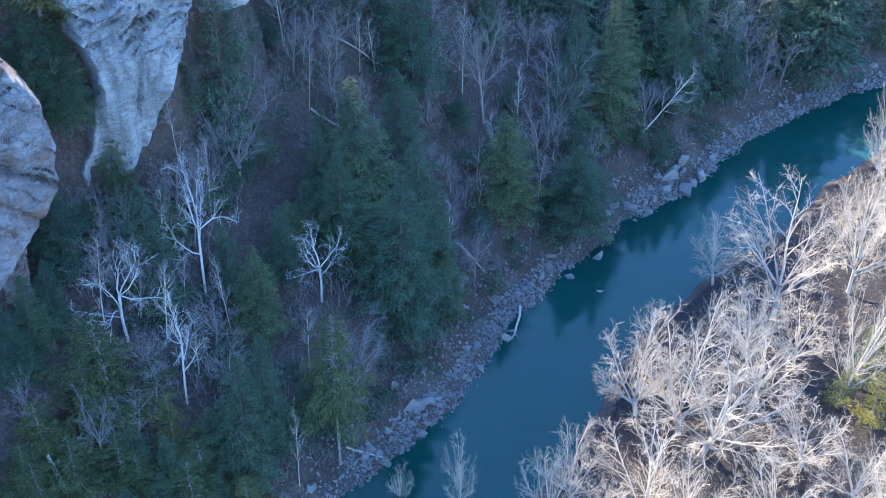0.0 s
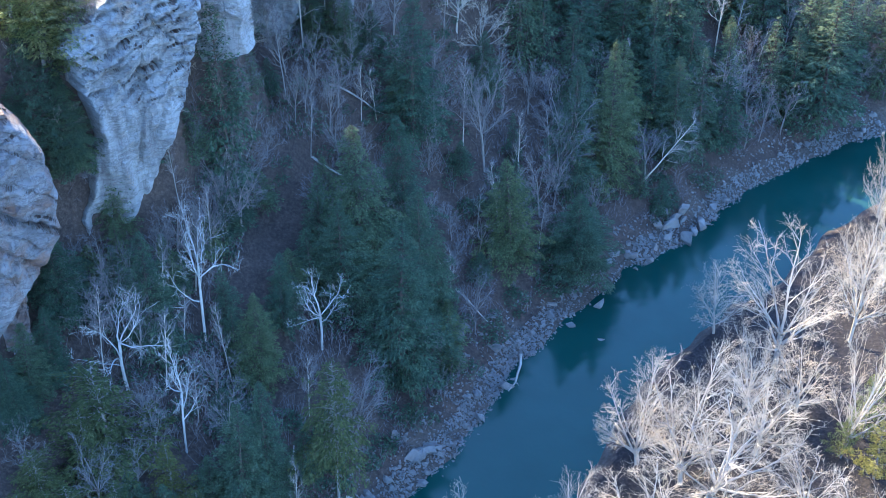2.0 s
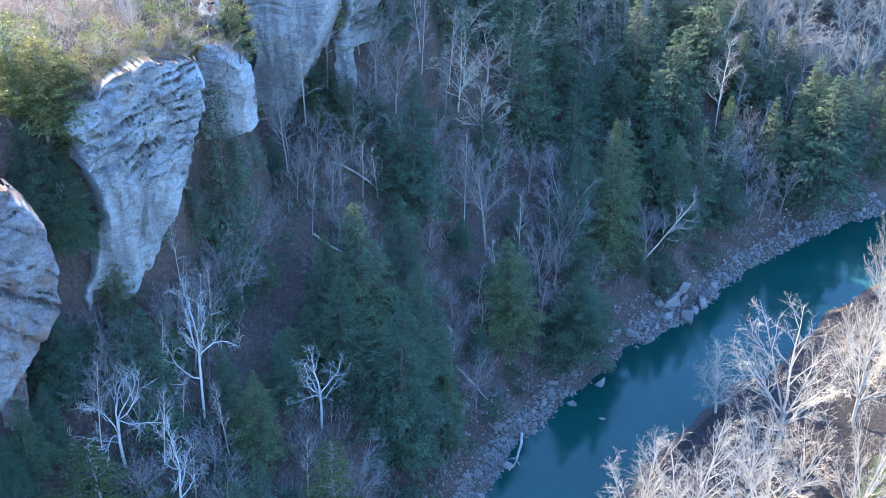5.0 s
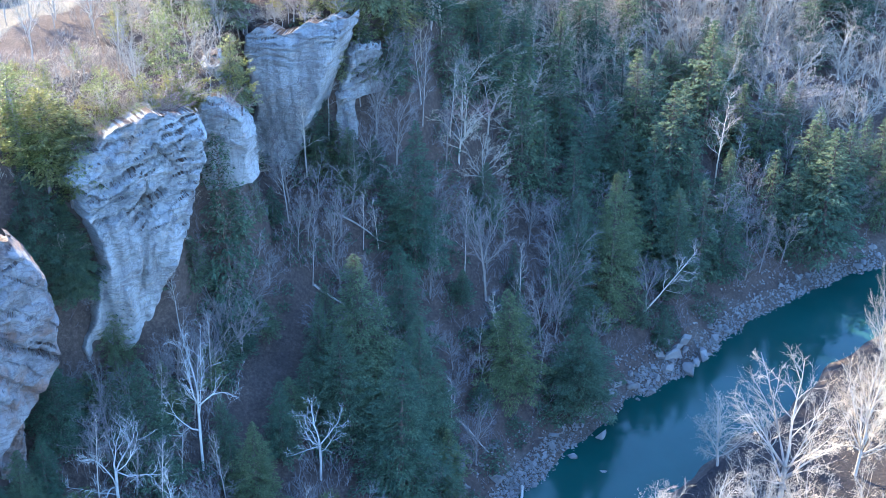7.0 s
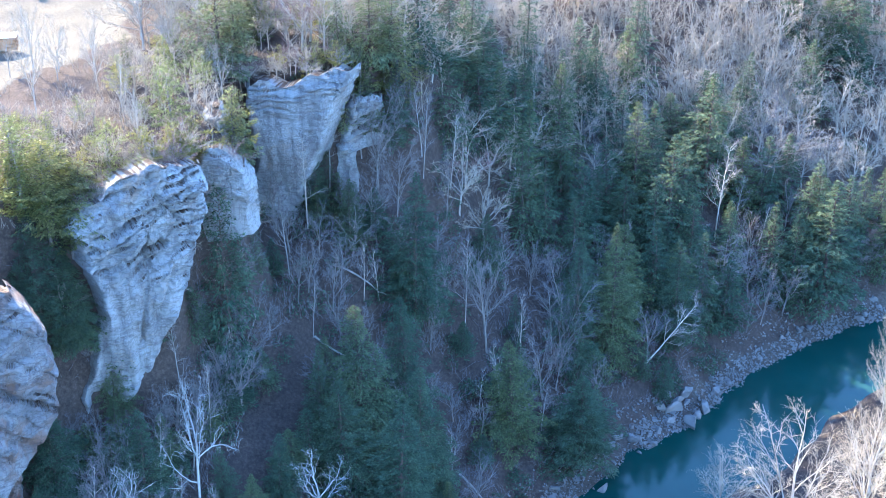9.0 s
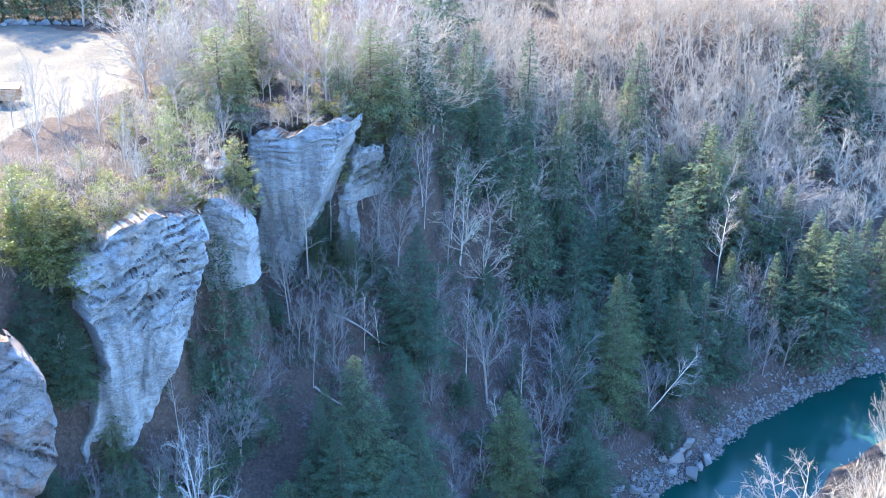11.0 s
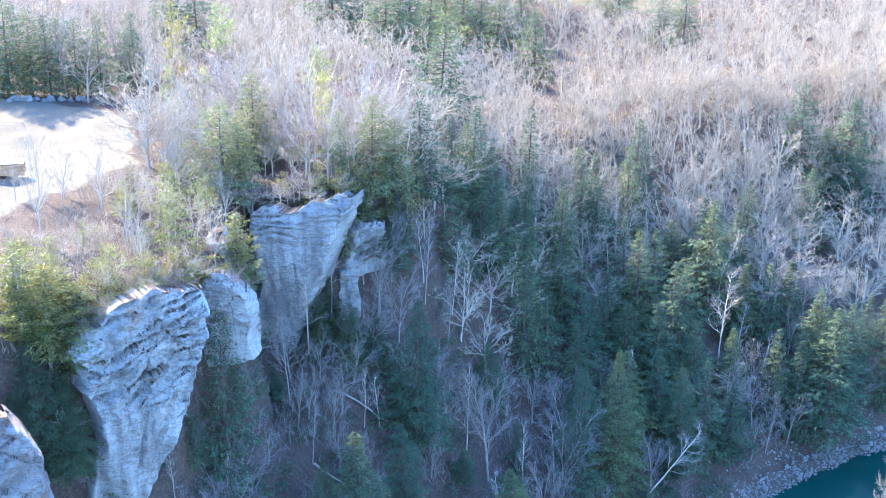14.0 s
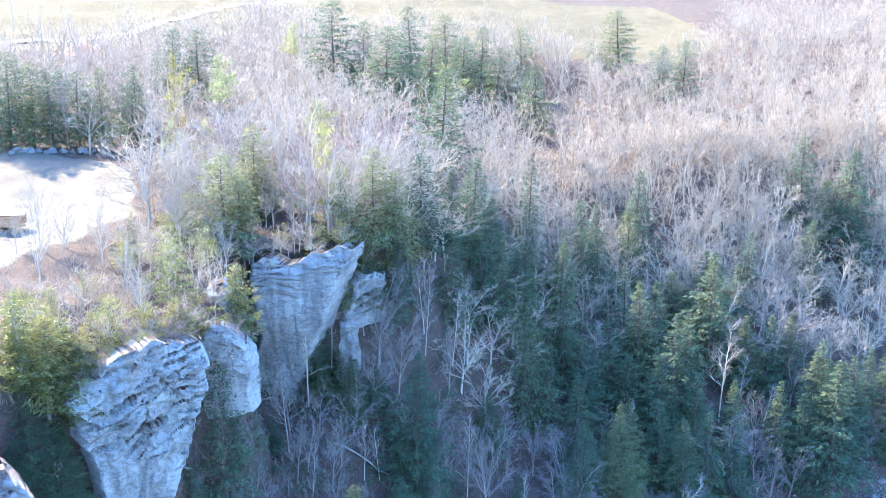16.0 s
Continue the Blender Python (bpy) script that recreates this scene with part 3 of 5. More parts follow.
def conifer(seed, H=18.0, R=3.6, bare=0.08, branches=150, per=26, droop=0.35, power=0.85, size=0.42, ragged=0.35, tuft=False, flat=0.06):
    """Trunk and crown of a conifer: drooping boughs, each a flat fan of small sprays."""
    rng = random.Random(seed)
    W, C = ([], []), ([], [])
    tp, _ = wander(rng, Vector((0, 0, -0.6)), Vector((0, 0, 1)), H + 0.4, 8, 0.02, 0.03)
    limb(W[0], W[1], tp[:8], [0.02 + 0.24 * H / 18 * (1 - i / 8) ** 1.4 for i in range(8)], 6)
    lob = [(rng.uniform(0, 6.28), rng.uniform(bare, 1), rng.uniform(0.5, 1.0)) for _ in range(9)]
    for i in range(branches):
        h = bare + (1 - bare) * ((i + rng.random()) / branches) ** 1.05
        k = min(int(h * 8), 7)
        c = tp[k].lerp(tp[k + 1], h * 8 - k)
        az = i * 2.39996 + rng.uniform(-0.4, 0.4)
        f = (h - bare) / (1 - bare)
        prof = (1 - f) ** power * (0.72 + 0.28 * min(1, f / 0.16)) * 1.12 + 0.03
        lump = 1 + ragged * sum(q * math.cos(az - a) * math.exp(-((h - b) / 0.13) ** 2) for a, b, q in lob) * 0.5
        ln = R * prof * lump * rng.uniform(1 - ragged, 1.12)
        rise = 0.55 * f + rng.uniform(-0.15, 0.25)
        d = Vector((math.cos(az), math.sin(az), rise))
        side = Vector((-math.sin(az), math.cos(az), rng.uniform(-0.15, 0.15)))
        drop = droop * rng.uniform(0.5, 1.6)
        pts = [c + d * (ln * q) + Vector((0, 0, -drop * ln * q * q)) for q in (0, 0.35, 0.7, 1.0)]
        spike(W[0], W[1], pts[0], pts[2], 0.05)
        n = max(16, int(per * (0.12 + 0.88 * (ln / R) ** 1.4)))
        for s in range(n):
            g = 0.1 + 0.92 * rng.random() ** 0.75
            j = 0 if g < 0.35 else (1 if g < 0.7 else 2)
            a, b = ((0, 0.35), (0.35, 0.7), (0.7, 1.0))[j]
            p = pts[j].lerp(pts[j + 1], (g - a) / (b - a))
            lat = rng.uniform(-1, 1) * (0.12 + 0.42 * ln * max(0.05, 1 - g) ** 0.7)
            p = p + side * lat + Vector((0, 0, rng.gauss(0, flat) - abs(lat) * 0.3))
            if tuft:
                e = Vector((rng.uniform(-1, 1), rng.uniform(-1, 1), rng.uniform(-0.3, 1))).normalized()
            else:
                e = (d + side * (0.9 if lat > 0 else -0.9) * rng.uniform(0.1, 1.2) + Vector((0, 0, rng.uniform(-0.9, 0.05) - 0.5 * g))).normalized()
            sd = e.cross(Vector((rng.uniform(-0.7, 0.7), rng.uniform(-0.7, 0.7), 1))).normalized()
            fit = size * (1 - 0.35 * f)
            spray(C[0], C[1], p, e, sd, fit * rng.uniform(0.6, 1.4), fit * rng.uniform(0.16, 0.32))
    return W, C, []


TREE_STOCK = {}


def tree(kind, names, make, mats, x, y, height, radius, label, category, group, lean=(0, 0), turn=None, sink=0.0, split=False):
    """Stands one tree of a kind on the ground; the first of a kind is built, the rest are copies."""
    rot = Euler((0, 0, random.uniform(0, 6.28) if turn is None else turn)).to_matrix()
    rot = (Euler((radians(lean[0]), radians(lean[1]), 0)).to_matrix() @ rot).to_quaternion()
    if kind not in TREE_STOCK:
        W, C, arms = make()
        pts = np.array(C[0])
        size = float(np.percentile(pts[:, 2], 99.7)), float(np.percentile(np.hypot(pts[:, 0], pts[:, 1]), 95))
        top = new(names)
        if arms and not split:
            for vs, fs in arms:
                o = len(W[0])
                W[0].extend(vs)
                W[1].extend(tuple(k + o for k in f) for f in fs)
        part("trunk", W, mats[0], top, shade=True)
        for arm in arms if split else ():
            part("limb", arm, mats[0], top, shade=True)
        tagged(part("crown", C, mats[1], top), kind="stuff")
        TREE_STOCK[kind] = top, size
        ob = top
    else:
        ob = None
    proto, (bh, br) = TREE_STOCK[kind]
    wide = radius / br
    m = Matrix.LocRotScale(Vector((x, y, ground_at(x, y) - sink)), rot, Vector((wide, wide, height / bh)))
    if ob is None:
        s = proto.matrix_basis.to_scale()
        ob = copy_thing(proto, m @ Matrix.Diagonal((1 / s.x, 1 / s.y, 1 / s.z, 1)))
    else:
        ob.matrix_basis = m
    return tagged(ob, label, category, group)


def hemlock(i, x, y, h, r, label="dark green hemlock with drooping feathery boughs", group="conifers on the gorge slope"):
    shapes = [dict(power=0.85), dict(ragged=0.45, power=0.75), dict(power=0.95, droop=0.25), dict(bare=0.04, power=0.8, ragged=0.4)]
    i %= len(shapes)
    far = y > 168 or h < 8
    how = dict(branches=120, per=62, size=0.44) if far else dict(branches=165, per=225, size=0.235)
    return tree("hemlock%d%d" % (i, far), "hemlock_tree", lambda: conifer(100 + i, 18, 4.0, **how, **shapes[i]), (M_BARK_BROWN, M_HEMLOCK),
                x, y, h, r * 1.12, label, "conifer tree", group)


def cedar(i, x, y, h, r, label="olive green bushy conifer", group="conifers on the gorge slope", bare=False):
    i %= 2
    kw = dict(bare=0.45, ragged=0.6, power=0.5) if bare else dict(bare=0.05, ragged=0.7, power=0.5, droop=0.15)
    return tree("cedar%d%d" % (i, bare), "cedar_tree", lambda: conifer(140 + i, 12, 3.6, branches=90, per=130, size=0.30, **kw), (M_BARK_GREY, M_CEDAR),
                x, y, h, r * 1.15, label, "conifer tree", group)


def pine(i, x, y, h, r, label="sunlit yellow-green pine with an open crown", group="trees on the plateau rim", yellow=False, high=False, **kw):
    i %= 3
    how = dict(bare=0.55 if high else 0.18, ragged=0.75, power=0.5, droop=-0.05, size=0.36, tuft=True, flat=0.2)
    return tree("pine%d%d%d" % (i, yellow, high), "pine_tree", lambda: conifer(160 + i, 14, 3.0, branches=52, per=84, **how), (M_BARK_GREY, M_YELLOW if yellow else M_PINE),
                x, y, h, r * 1.15, label, "pine tree", group, **kw)


def rim_conifer(i, x, y, h, r, label="grey-green conifer with loose boughs on the plateau rim", group="trees on the plateau rim", dark=False):
    i %= 3
    return tree("rimcon%d%d" % (i, dark), "conifer_tree", lambda: conifer(180 + i, 15, 3.4, bare=0.1, branches=110, per=64, size=0.42, ragged=0.55, power=0.5, droop=0.15, flat=0.14),
                (M_BARK_BROWN, M_HEMLOCK if dark else M_RIM), x, y, h, r * 1.2, label, "conifer tree", group)


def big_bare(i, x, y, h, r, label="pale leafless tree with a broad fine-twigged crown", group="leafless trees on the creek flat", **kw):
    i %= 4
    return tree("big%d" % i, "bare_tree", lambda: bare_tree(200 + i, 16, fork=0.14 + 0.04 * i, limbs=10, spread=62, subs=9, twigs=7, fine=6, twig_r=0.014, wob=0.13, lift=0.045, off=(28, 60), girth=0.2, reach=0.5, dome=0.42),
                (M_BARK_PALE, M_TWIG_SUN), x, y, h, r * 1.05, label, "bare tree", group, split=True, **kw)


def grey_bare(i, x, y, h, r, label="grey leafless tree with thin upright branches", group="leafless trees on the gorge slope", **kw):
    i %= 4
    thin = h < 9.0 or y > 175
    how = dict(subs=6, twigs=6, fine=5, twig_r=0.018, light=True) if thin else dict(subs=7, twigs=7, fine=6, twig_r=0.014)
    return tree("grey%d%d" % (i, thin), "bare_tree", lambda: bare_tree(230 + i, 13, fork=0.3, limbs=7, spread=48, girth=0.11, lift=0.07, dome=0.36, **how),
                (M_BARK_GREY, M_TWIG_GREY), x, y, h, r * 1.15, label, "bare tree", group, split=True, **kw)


def sycamore(i, x, y, h, r, label="white-limbed leafless sycamore with crooked branches", group="leafless trees on the gorge slope", **kw):
    i %= 3
    return tree("syc%d" % i, "sycamore_tree", lambda: bare_tree(260 + i, 15, fork=0.5, limbs=6, spread=78, subs=6, twigs=5, fine=4, wob=0.36, lift=0.06, girth=0.15, twig_r=0.014, dome=0.5),
                (M_BARK_WHITE, M_BARK_WHITE), x, y, h, r * 1.2, label, "bare tree", group, split=True, **kw)


def pole_tree(i, x, y, h, r, label="slender pale leafless tree with short side branches", group="leafless trees on the gorge slope", **kw):
    i %= 3
    return tree("pole%d" % i, "bare_tree", lambda: bare_tree(290 + i, 14, limbs=16, spread=52, subs=4, twigs=4, fine=2, pole=True, girth=0.085, twig_r=0.014, reach=0.7),
                (M_BARK_PALE, M_TWIG_GREY), x, y, h, r * 1.25, label, "bare tree", group, **kw)


def wood_bare(i, x, y, h, r, label="pale leafless woodland tree in sun", group="leafless woods on the plateau", red=False, **kw):
    i %= 4
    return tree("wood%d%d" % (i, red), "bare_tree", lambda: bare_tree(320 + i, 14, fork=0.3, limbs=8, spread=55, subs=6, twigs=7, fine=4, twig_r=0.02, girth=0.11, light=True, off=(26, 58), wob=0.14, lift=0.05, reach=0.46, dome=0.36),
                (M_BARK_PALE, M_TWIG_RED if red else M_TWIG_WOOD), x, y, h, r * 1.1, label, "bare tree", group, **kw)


def far_woods(name, label, spots, seed):
    """Distant leafless woods, joined: nobody could count the trunks."""
    protos = []
    for k in range(4):
        W, T, arms = bare_tree(seed + k, 14, fork=0.3, limbs=7, spread=56, subs=4, twigs=5, fine=3, twig_r=0.022, girth=0.11, light=True, off=(26, 58), wob=0.14, lift=0.05, reach=0.48, dome=0.36)
        vs, fs = [], []
        for a, b in [W, T] + arms:
            o = len(vs)
            vs += a
            for f in b:
                fs += [(f[0] + o, f[i] + o, f[i + 1] + o) for i in range(1, len(f) - 1)]
        protos.append((np.array(vs), np.array(fs)))
    rng = random.Random(seed)
    V, F, o = [], [], 0
    for x, y, h, r in spots:
        vs, fs = protos[rng.randrange(4)]
        an = rng.uniform(0, 6.28)
        c, q = math.cos(an) * r / 3.9, math.sin(an) * r / 3.9
        V.append(np.stack([x + vs[:, 0] * c - vs[:, 1] * q, y + vs[:, 0] * q + vs[:, 1] * c, ground_at(x, y) + vs[:, 2] * h / 14], 1))
        F.append(fs + o)
        o += len(vs)
    V, F = np.concatenate(V), np.concatenate(F)
    me = bpy.data.meshes.new(name)
    me.vertices.add(len(V))
    me.vertices.foreach_set("co", V.astype(np.float32).ravel())
    me.loops.add(3 * len(F))
    me.loops.foreach_set("vertex_index", F.astype(np.int32).ravel())
    me.polygons.add(len(F))
    me.polygons.foreach_set("loop_start", np.arange(0, 3 * len(F), 3, dtype=np.int32))
    me.update(calc_edges=True)
    me.materials.append(M_TWIG_WOOD)
    tagged(new(name, me), label, "woods", kind="stuff")


TRAIL = [(-16.4, 137.9), (-17.0, 132.9), (-19.0, 128.8), (-20.6, 123.9), (-21.5, 119.1)]


def off_trail(x, y):
    """Away from the bare footpath, and from the strip before it."""
    return np.minimum(np.abs(side_distance(x, y, TRAIL)), np.abs(side_distance(x, np.asarray(y) + 5.0, TRAIL))) > 2.4


# where the trees stand: x, y, height, crown radius
HEROES = [(-9.8, 128.2, 19.5, 5.1), (-4.5, 135.2, 17.0, 3.9), (-11.4, 121.7, 14.2, 4.3), (-4.8, 116.1, 19.5, 5.2), (-15.2, 122.1, 7.7, 2.6), (-17.8, 115.4, 9.8, 2.4), (-19.9, 108.9, 11.4, 3.1), (-20.0, 93.8, 14.7, 3.6), (-17.9, 96.9, 14.5, 3.0), (-39.4, 108.2, 11.4, 3.4), (-3.6, 147.7, 19.8, 4.6), (11.6, 169.7, 16.9, 3.9), (17.7, 186.6, 17.5, 4.2), (8.8, 138.3, 14.7, 4.2), (17.5, 140.2, 12.1, 5.3), (25.2, 164.5, 14.4, 4.4), (19.6, 163.6, 9.9, 3.3), (27.3, 179.1, 11.4, 3.7), (32.6, 189.8, 16.0, 4.1), (36.5, 183.0, 17.8, 4.3), (42.6, 194.6, 20.1, 5.4), (37.7, 201.0, 10.5, 3.6), (59.8, 180.8, 20.5, 6.1), (5.4, 175.7, 13.5, 4.1), (-3.5, 170.5, 12.5, 4.3), (74.1, 230.8, 17.6, 6.1), (69.8, 228.8, 12.0, 4.4), (-9.9, 159.7, 8.5, 2.2)]
HEMLOCKS = [(-2.7, 125.6, 17, 3.7), (17.8, 152.3, 20, 3.5), (23.2, 155.8, 22, 4), (29.7, 186.7, 18, 4.1), (34.3, 179.4, 20, 4.8), (59.3, 186.6, 19, 3.9), (54.5, 180.3, 15, 3.7), (-30.9, 108.9, 14, 3.5), (-38.7, 117.5, 11, 3), (-40.7, 98.6, 9, 2.4), (-39.2, 101.4, 9, 2.2), (-41.3, 95.7, 8, 2.4), (-42.5, 96.3, 9, 2.1), (-41.4, 116.1, 11, 3.1), (-38.6, 117.6, 10, 2.9), (-42.9, 114.7, 8, 2.5), (-35.6, 118.9, 9, 2.1)]
HEMLOCKS_2 = [(0.9, 168.7, 14, 3.1), (8.3, 177.7, 15, 3.7), (12.6, 189.3, 14, 2.4), (74.1, 224.5, 15, 4.1), (64.2, 216.8, 14, 3.9), (43.9, 202.7, 14, 4.2), (48.9, 203.6, 13, 3.3), (21.7, 197.5, 12, 3.2), (57.1, 185.3, 17, 3.9), (31.4, 175.4, 16, 3.7), (37.2, 176.6, 15, 3.4), (5.8, 161.3, 9, 2.7), (-23.6, 113.5, 8, 1.8), (-14.4, 126.9, 12, 2.2), (-0.3, 126.4, 12, 2.3), (0.8, 176.9, 13, 3.2), (17.9, 181.7, 13, 3), (42.9, 202.5, 15, 3.7), (31, 206.7, 15, 3.7), (24.5, 197.9, 14, 3.6), (52, 210.5, 14, 2.9), (56.3, 196.8, 13, 3.2), (-12, 150.7, 9, 2.1), (-16.7, 155.4, 9, 2.2), (-6.6, 160.9, 11, 2.6), (44.4, 181.5, 12, 3), (51.7, 193, 15, 3.6)]
CEDARS = [(-33, 95.6, 11, 4.8), (-10.9, 97.6, 20.2, 3.5), (-24.1, 86.1, 9, 3.7), (-34.9, 87, 7, 3.4), (-37.5, 84.5, 6, 2.8), (62.2, 194.6, 9, 3.7), (-29.3, 88.4, 6, 2.2), (-34.4, 93, 9, 3.7), (-38.3, 89.8, 7, 2.9), (-30.9, 88.5, 7, 2.9), (-26.9, 93.5, 7, 2.1), (-39, 85.3, 6, 2.6), (-23.5, 90.5, 7, 2.6), (-19.4, 88.5, 7, 2.9), (-12.3, 101.8, 7, 1.8)]
SYCAMORES = [(-25.7, 111, 18.9, 3.6), (-26.3, 98.4, 15.1, 3.6), (-32.6, 103.1, 12, 5.3), (-13.6, 114.6, 11, 3.5)]
GREY = [(-26.8, 129.0, 16.4, 4.2), (-23.2, 132.0, 11.0, 4.1), (5.8, 149.5, 17.9, 3.6), (16, 151.7, 17.3, 4.5), (41.4, 174.4, 13.1, 5.8), (52.1, 198, 17.9, 8.3), (23.3, 185.7, 8, 3.7), (-8.7, 159, 15.8, 3.4), (-39.8, 91.6, 8, 2.1), (-30.6, 93.8, 6, 2.6), (-36.9, 118.5, 6, 2.7), (-29.6, 119.8, 9, 2.8), (-7.2, 160.5, 13, 3.3), (-10.8, 158.6, 10, 2.6), (29, 158.4, 9.5, 3.2), (69.5, 197.8, 9, 3.3), (-11.7, 149.8, 8, 3.2), (-13, 145.9, 7, 2.8)]
GREY_2 = [(-22.9, 133.5, 7, 2.1), (-16.9, 143.3, 8, 2.2), (-21.1, 135.9, 6, 2.4), (-12.7, 139.8, 8, 2.2), (-23.8, 132.2, 6, 2), (-10, 139.6, 8, 2.1), (-15.9, 148.8, 8, 2.5), (-18, 141.3, 9, 1.7), (-9.6, 153, 10, 2.9), (-6.1, 155.7, 11, 2.9), (-11.8, 152.8, 9, 2.2), (0.5, 153.1, 9, 2.2), (5.7, 152.3, 8, 1.9), (12.3, 162.7, 9, 2.4), (-1.7, 145.2, 9, 1.8), (-27.3, 116.3, 9, 2.7), (-30.6, 117.6, 7, 2.1), (-24.7, 123, 7, 1.9), (7.2, 161, 9, 2.7), (-5.4, 133.1, 8, 2.4), (-1.4, 136.6, 7, 2.1), (1.4, 133.1, 6, 2.1)]
POLES = [(2.9, 151.1, 13.6, 1.5), (-15, 156.8, 12.2, 2.2), (-19.4, 145.4, 12.4, 1.8), (-16.1, 138.8, 10.2, 1), (43.2, 186.1, 18.6, 2.7), (-2.9, 161.8, 9.3, 1.5), (-24.9, 127.7, 8.3, 1.1), (-8.3, 147.3, 8.1, 1.3), (2.7, 169.4, 10.2, 1.4), (-2.7, 160.8, 12.1, 1.3), (14, 192.9, 9.8, 1.3), (27.1, 210.4, 8.6, 1.7), (23.1, 184.4, 10.3, 1.3), (-9, 158.8, 10.7, 1.5), (26.4, 171, 10.2, 1.3), (-29.2, 122.3, 8.6, 1.1), (-22.9, 129.8, 9, 1), (-10.2, 146.1, 9, 1.1), (-17.7, 153.1, 14, 2.1), (-14.9, 93.8, 10, 0.9)]
SUN = [(21.2, 104.2, 13.9, 5.7), (12.9, 90.3, 12.5, 3.5), (40, 121, 20.5, 7.4), (33.7, 127.4, 10.1, 3.6), (25.4, 101.1, 20, 6.3), (34.2, 105.4, 14.8, 5.8), (19.2, 86.2, 15.1, 6.4), (10, 86.3, 13.2, 2.9), (40.9, 90.1, 11.2, 4.3), (50.1, 125.5, 19.6, 4.8), (23.6, 85.9, 12.7, 4.6), (31.5, 83.8, 13, 4.6), (61.7, 154.5, 14.9, 2.5), (-4.5, 93.9, 6.4, 1.4), (1.7, 92.5, 11.8, 1.8), (42.4, 83.7, 16.7, 4.1), (37.1, 81.9, 11, 4.4), (14.5, 83.2, 11.5, 4), (57.7, 137.5, 10.1, 2.7), (53.5, 133, 15, 4.2), (60.5, 148, 13, 3.0)]
SUN_LEANING = [(27.2, 97.6, 16.7, 8.6, 16), (43.5, 105, 22.2, 4.3, 12)]
RIM_PINES = [(-39.9, 118.4, 11, 3.9), (-41.8, 117.5, 11, 3.3), (-37.5, 119.9, 8, 2.5), (-37, 120.3, 8, 2.3), (-27.6, 131.9, 8, 2.4), (-30.8, 124.7, 7, 2.3), (-34.3, 123.1, 8, 2.3), (-16.6, 167.9, 13, 2.2), (-10.8, 159.6, 10, 2.2), (-0.6, 241.6, 13, 4), (-29.8, 133.4, 8, 2.4), (-27.5, 132.2, 8, 2.8), (-25.1, 156.1, 9, 1.8), (-38.1, 119.3, 8, 2.5), (-23.9, 137, 10, 2.2)]
FAR_CONIFERS = [(-22.9, 261.4, 20, 4.2), (-16.9, 254.6, 17, 2.8), (-7.5, 268.3, 19, 3.5), (-0.5, 282.9, 17, 3.7), (7.6, 293, 16, 2.9), (17.5, 303.5, 16, 3), (43.6, 326.9, 17, 4.2), (54.7, 297.8, 16, 3.1), (18.3, 263.4, 16, 3.2), (-0.8, 200.4, 19, 3.3), (-52.7, 245.5, 16, 3.2), (-47.5, 243.9, 16, 3.2), (-3.5, 250.5, 16, 3.3), (3.3, 273.7, 16, 3.6), (50.3, 304.8, 14, 3), (-78.5, 234.6, 11, 3.1), (-69.8, 229, 10, 3), (-55.2, 222.5, 9, 2.2), (66, 231.7, 19, 2.6), (-12, 246.5, 17, 3.8), (-9.2, 241.1, 15, 3.2), (11, 286.2, 14, 3.1)]
YELLOW = [(-46, 215.3, 15, 3.5)]
UMBRELLA = [(-37.2, 208.2, 16, 3.4), (-19, 189.5, 12, 2.9), (-31.8, 268.7, 14, 2.9)]
RIM_BUSHES = [(-41.9, 117.5, 6.5, 3.2), (-39.6, 119.0, 6, 3.0), (-37.9, 120.6, 5, 2.2), (-42.6, 118.6, 8, 3.2)]
FLAT_PINES = [(46.9, 108.1, 9, 2.9), (46, 100.9, 8, 2.4), (43.5, 104.6, 6, 1.8)]
RIM_CONIFERS = [(-28.1, 157.3, 13.7, 4.2), (-26.1, 169.1, 12, 3.2), (-9.7, 162.2, 13, 3.6), (-7.2, 163.2, 11, 2.9), (-26.3, 158.8, 10, 2.5), (-13.5, 160.1, 11, 1.8), (-37.5, 120.1, 8, 3.1), (-40, 118.5, 10, 3.3), (-23.9, 137, 10, 2.5), (-13.1, 157.9, 9, 1.8)]
FOOT_BARE = [(-30.2, 117.4, 8, 2.4), (-27.4, 119.6, 9, 2.6), (-25.8, 122.4, 8, 2.4), (-25.2, 125.0, 9, 2.6), (-33.4, 114.0, 7, 2.4), (-36.4, 112.6, 8, 2.2), (-31.6, 112.2, 6, 2.2), (-22.6, 127.6, 8, 2.6)]
FOOT_GREEN = [(-29.0, 116.2, 4.5, 1.9), (-26.4, 120.6, 5, 2.0), (-24.6, 123.6, 5.5, 2.2), (-34.8, 112.4, 4.5, 1.9), (-37.6, 113.2, 5, 2.0), (-23.6, 126.2, 5, 2.0), (-21.4, 130.4, 5, 2.1), (-27.8, 126.0, 6, 2.2)]
BASE = [(-15.3, 156.6, 7, 1.6), (-13.5, 155.4, 6, 1.8), (-16.3, 153.3, 6, 1.8), (-11.8, 152.5, 7, 2), (-21.2, 144.5, 5, 1.6), (-22.3, 137.4, 6, 1.3), (-9, 153.1, 7, 2.2), (-23.7, 132.9, 6, 1.6)]
RIM_BARE = [(-45.7, 137, 11.8, 1.9), (-46.5, 149, 5.7, 1.7), (-40.8, 145.5, 7.6, 1.7), (-39.1, 162.7, 12.4, 5.6), (-34.4, 157, 7, 1.8), (-22.6, 171.2, 14, 2.3), (-35.7, 136.3, 8, 1.6), (-32, 127, 8, 1.2), (-33.1, 131.1, 7, 1.8), (-27.6, 153, 10, 2.1)]
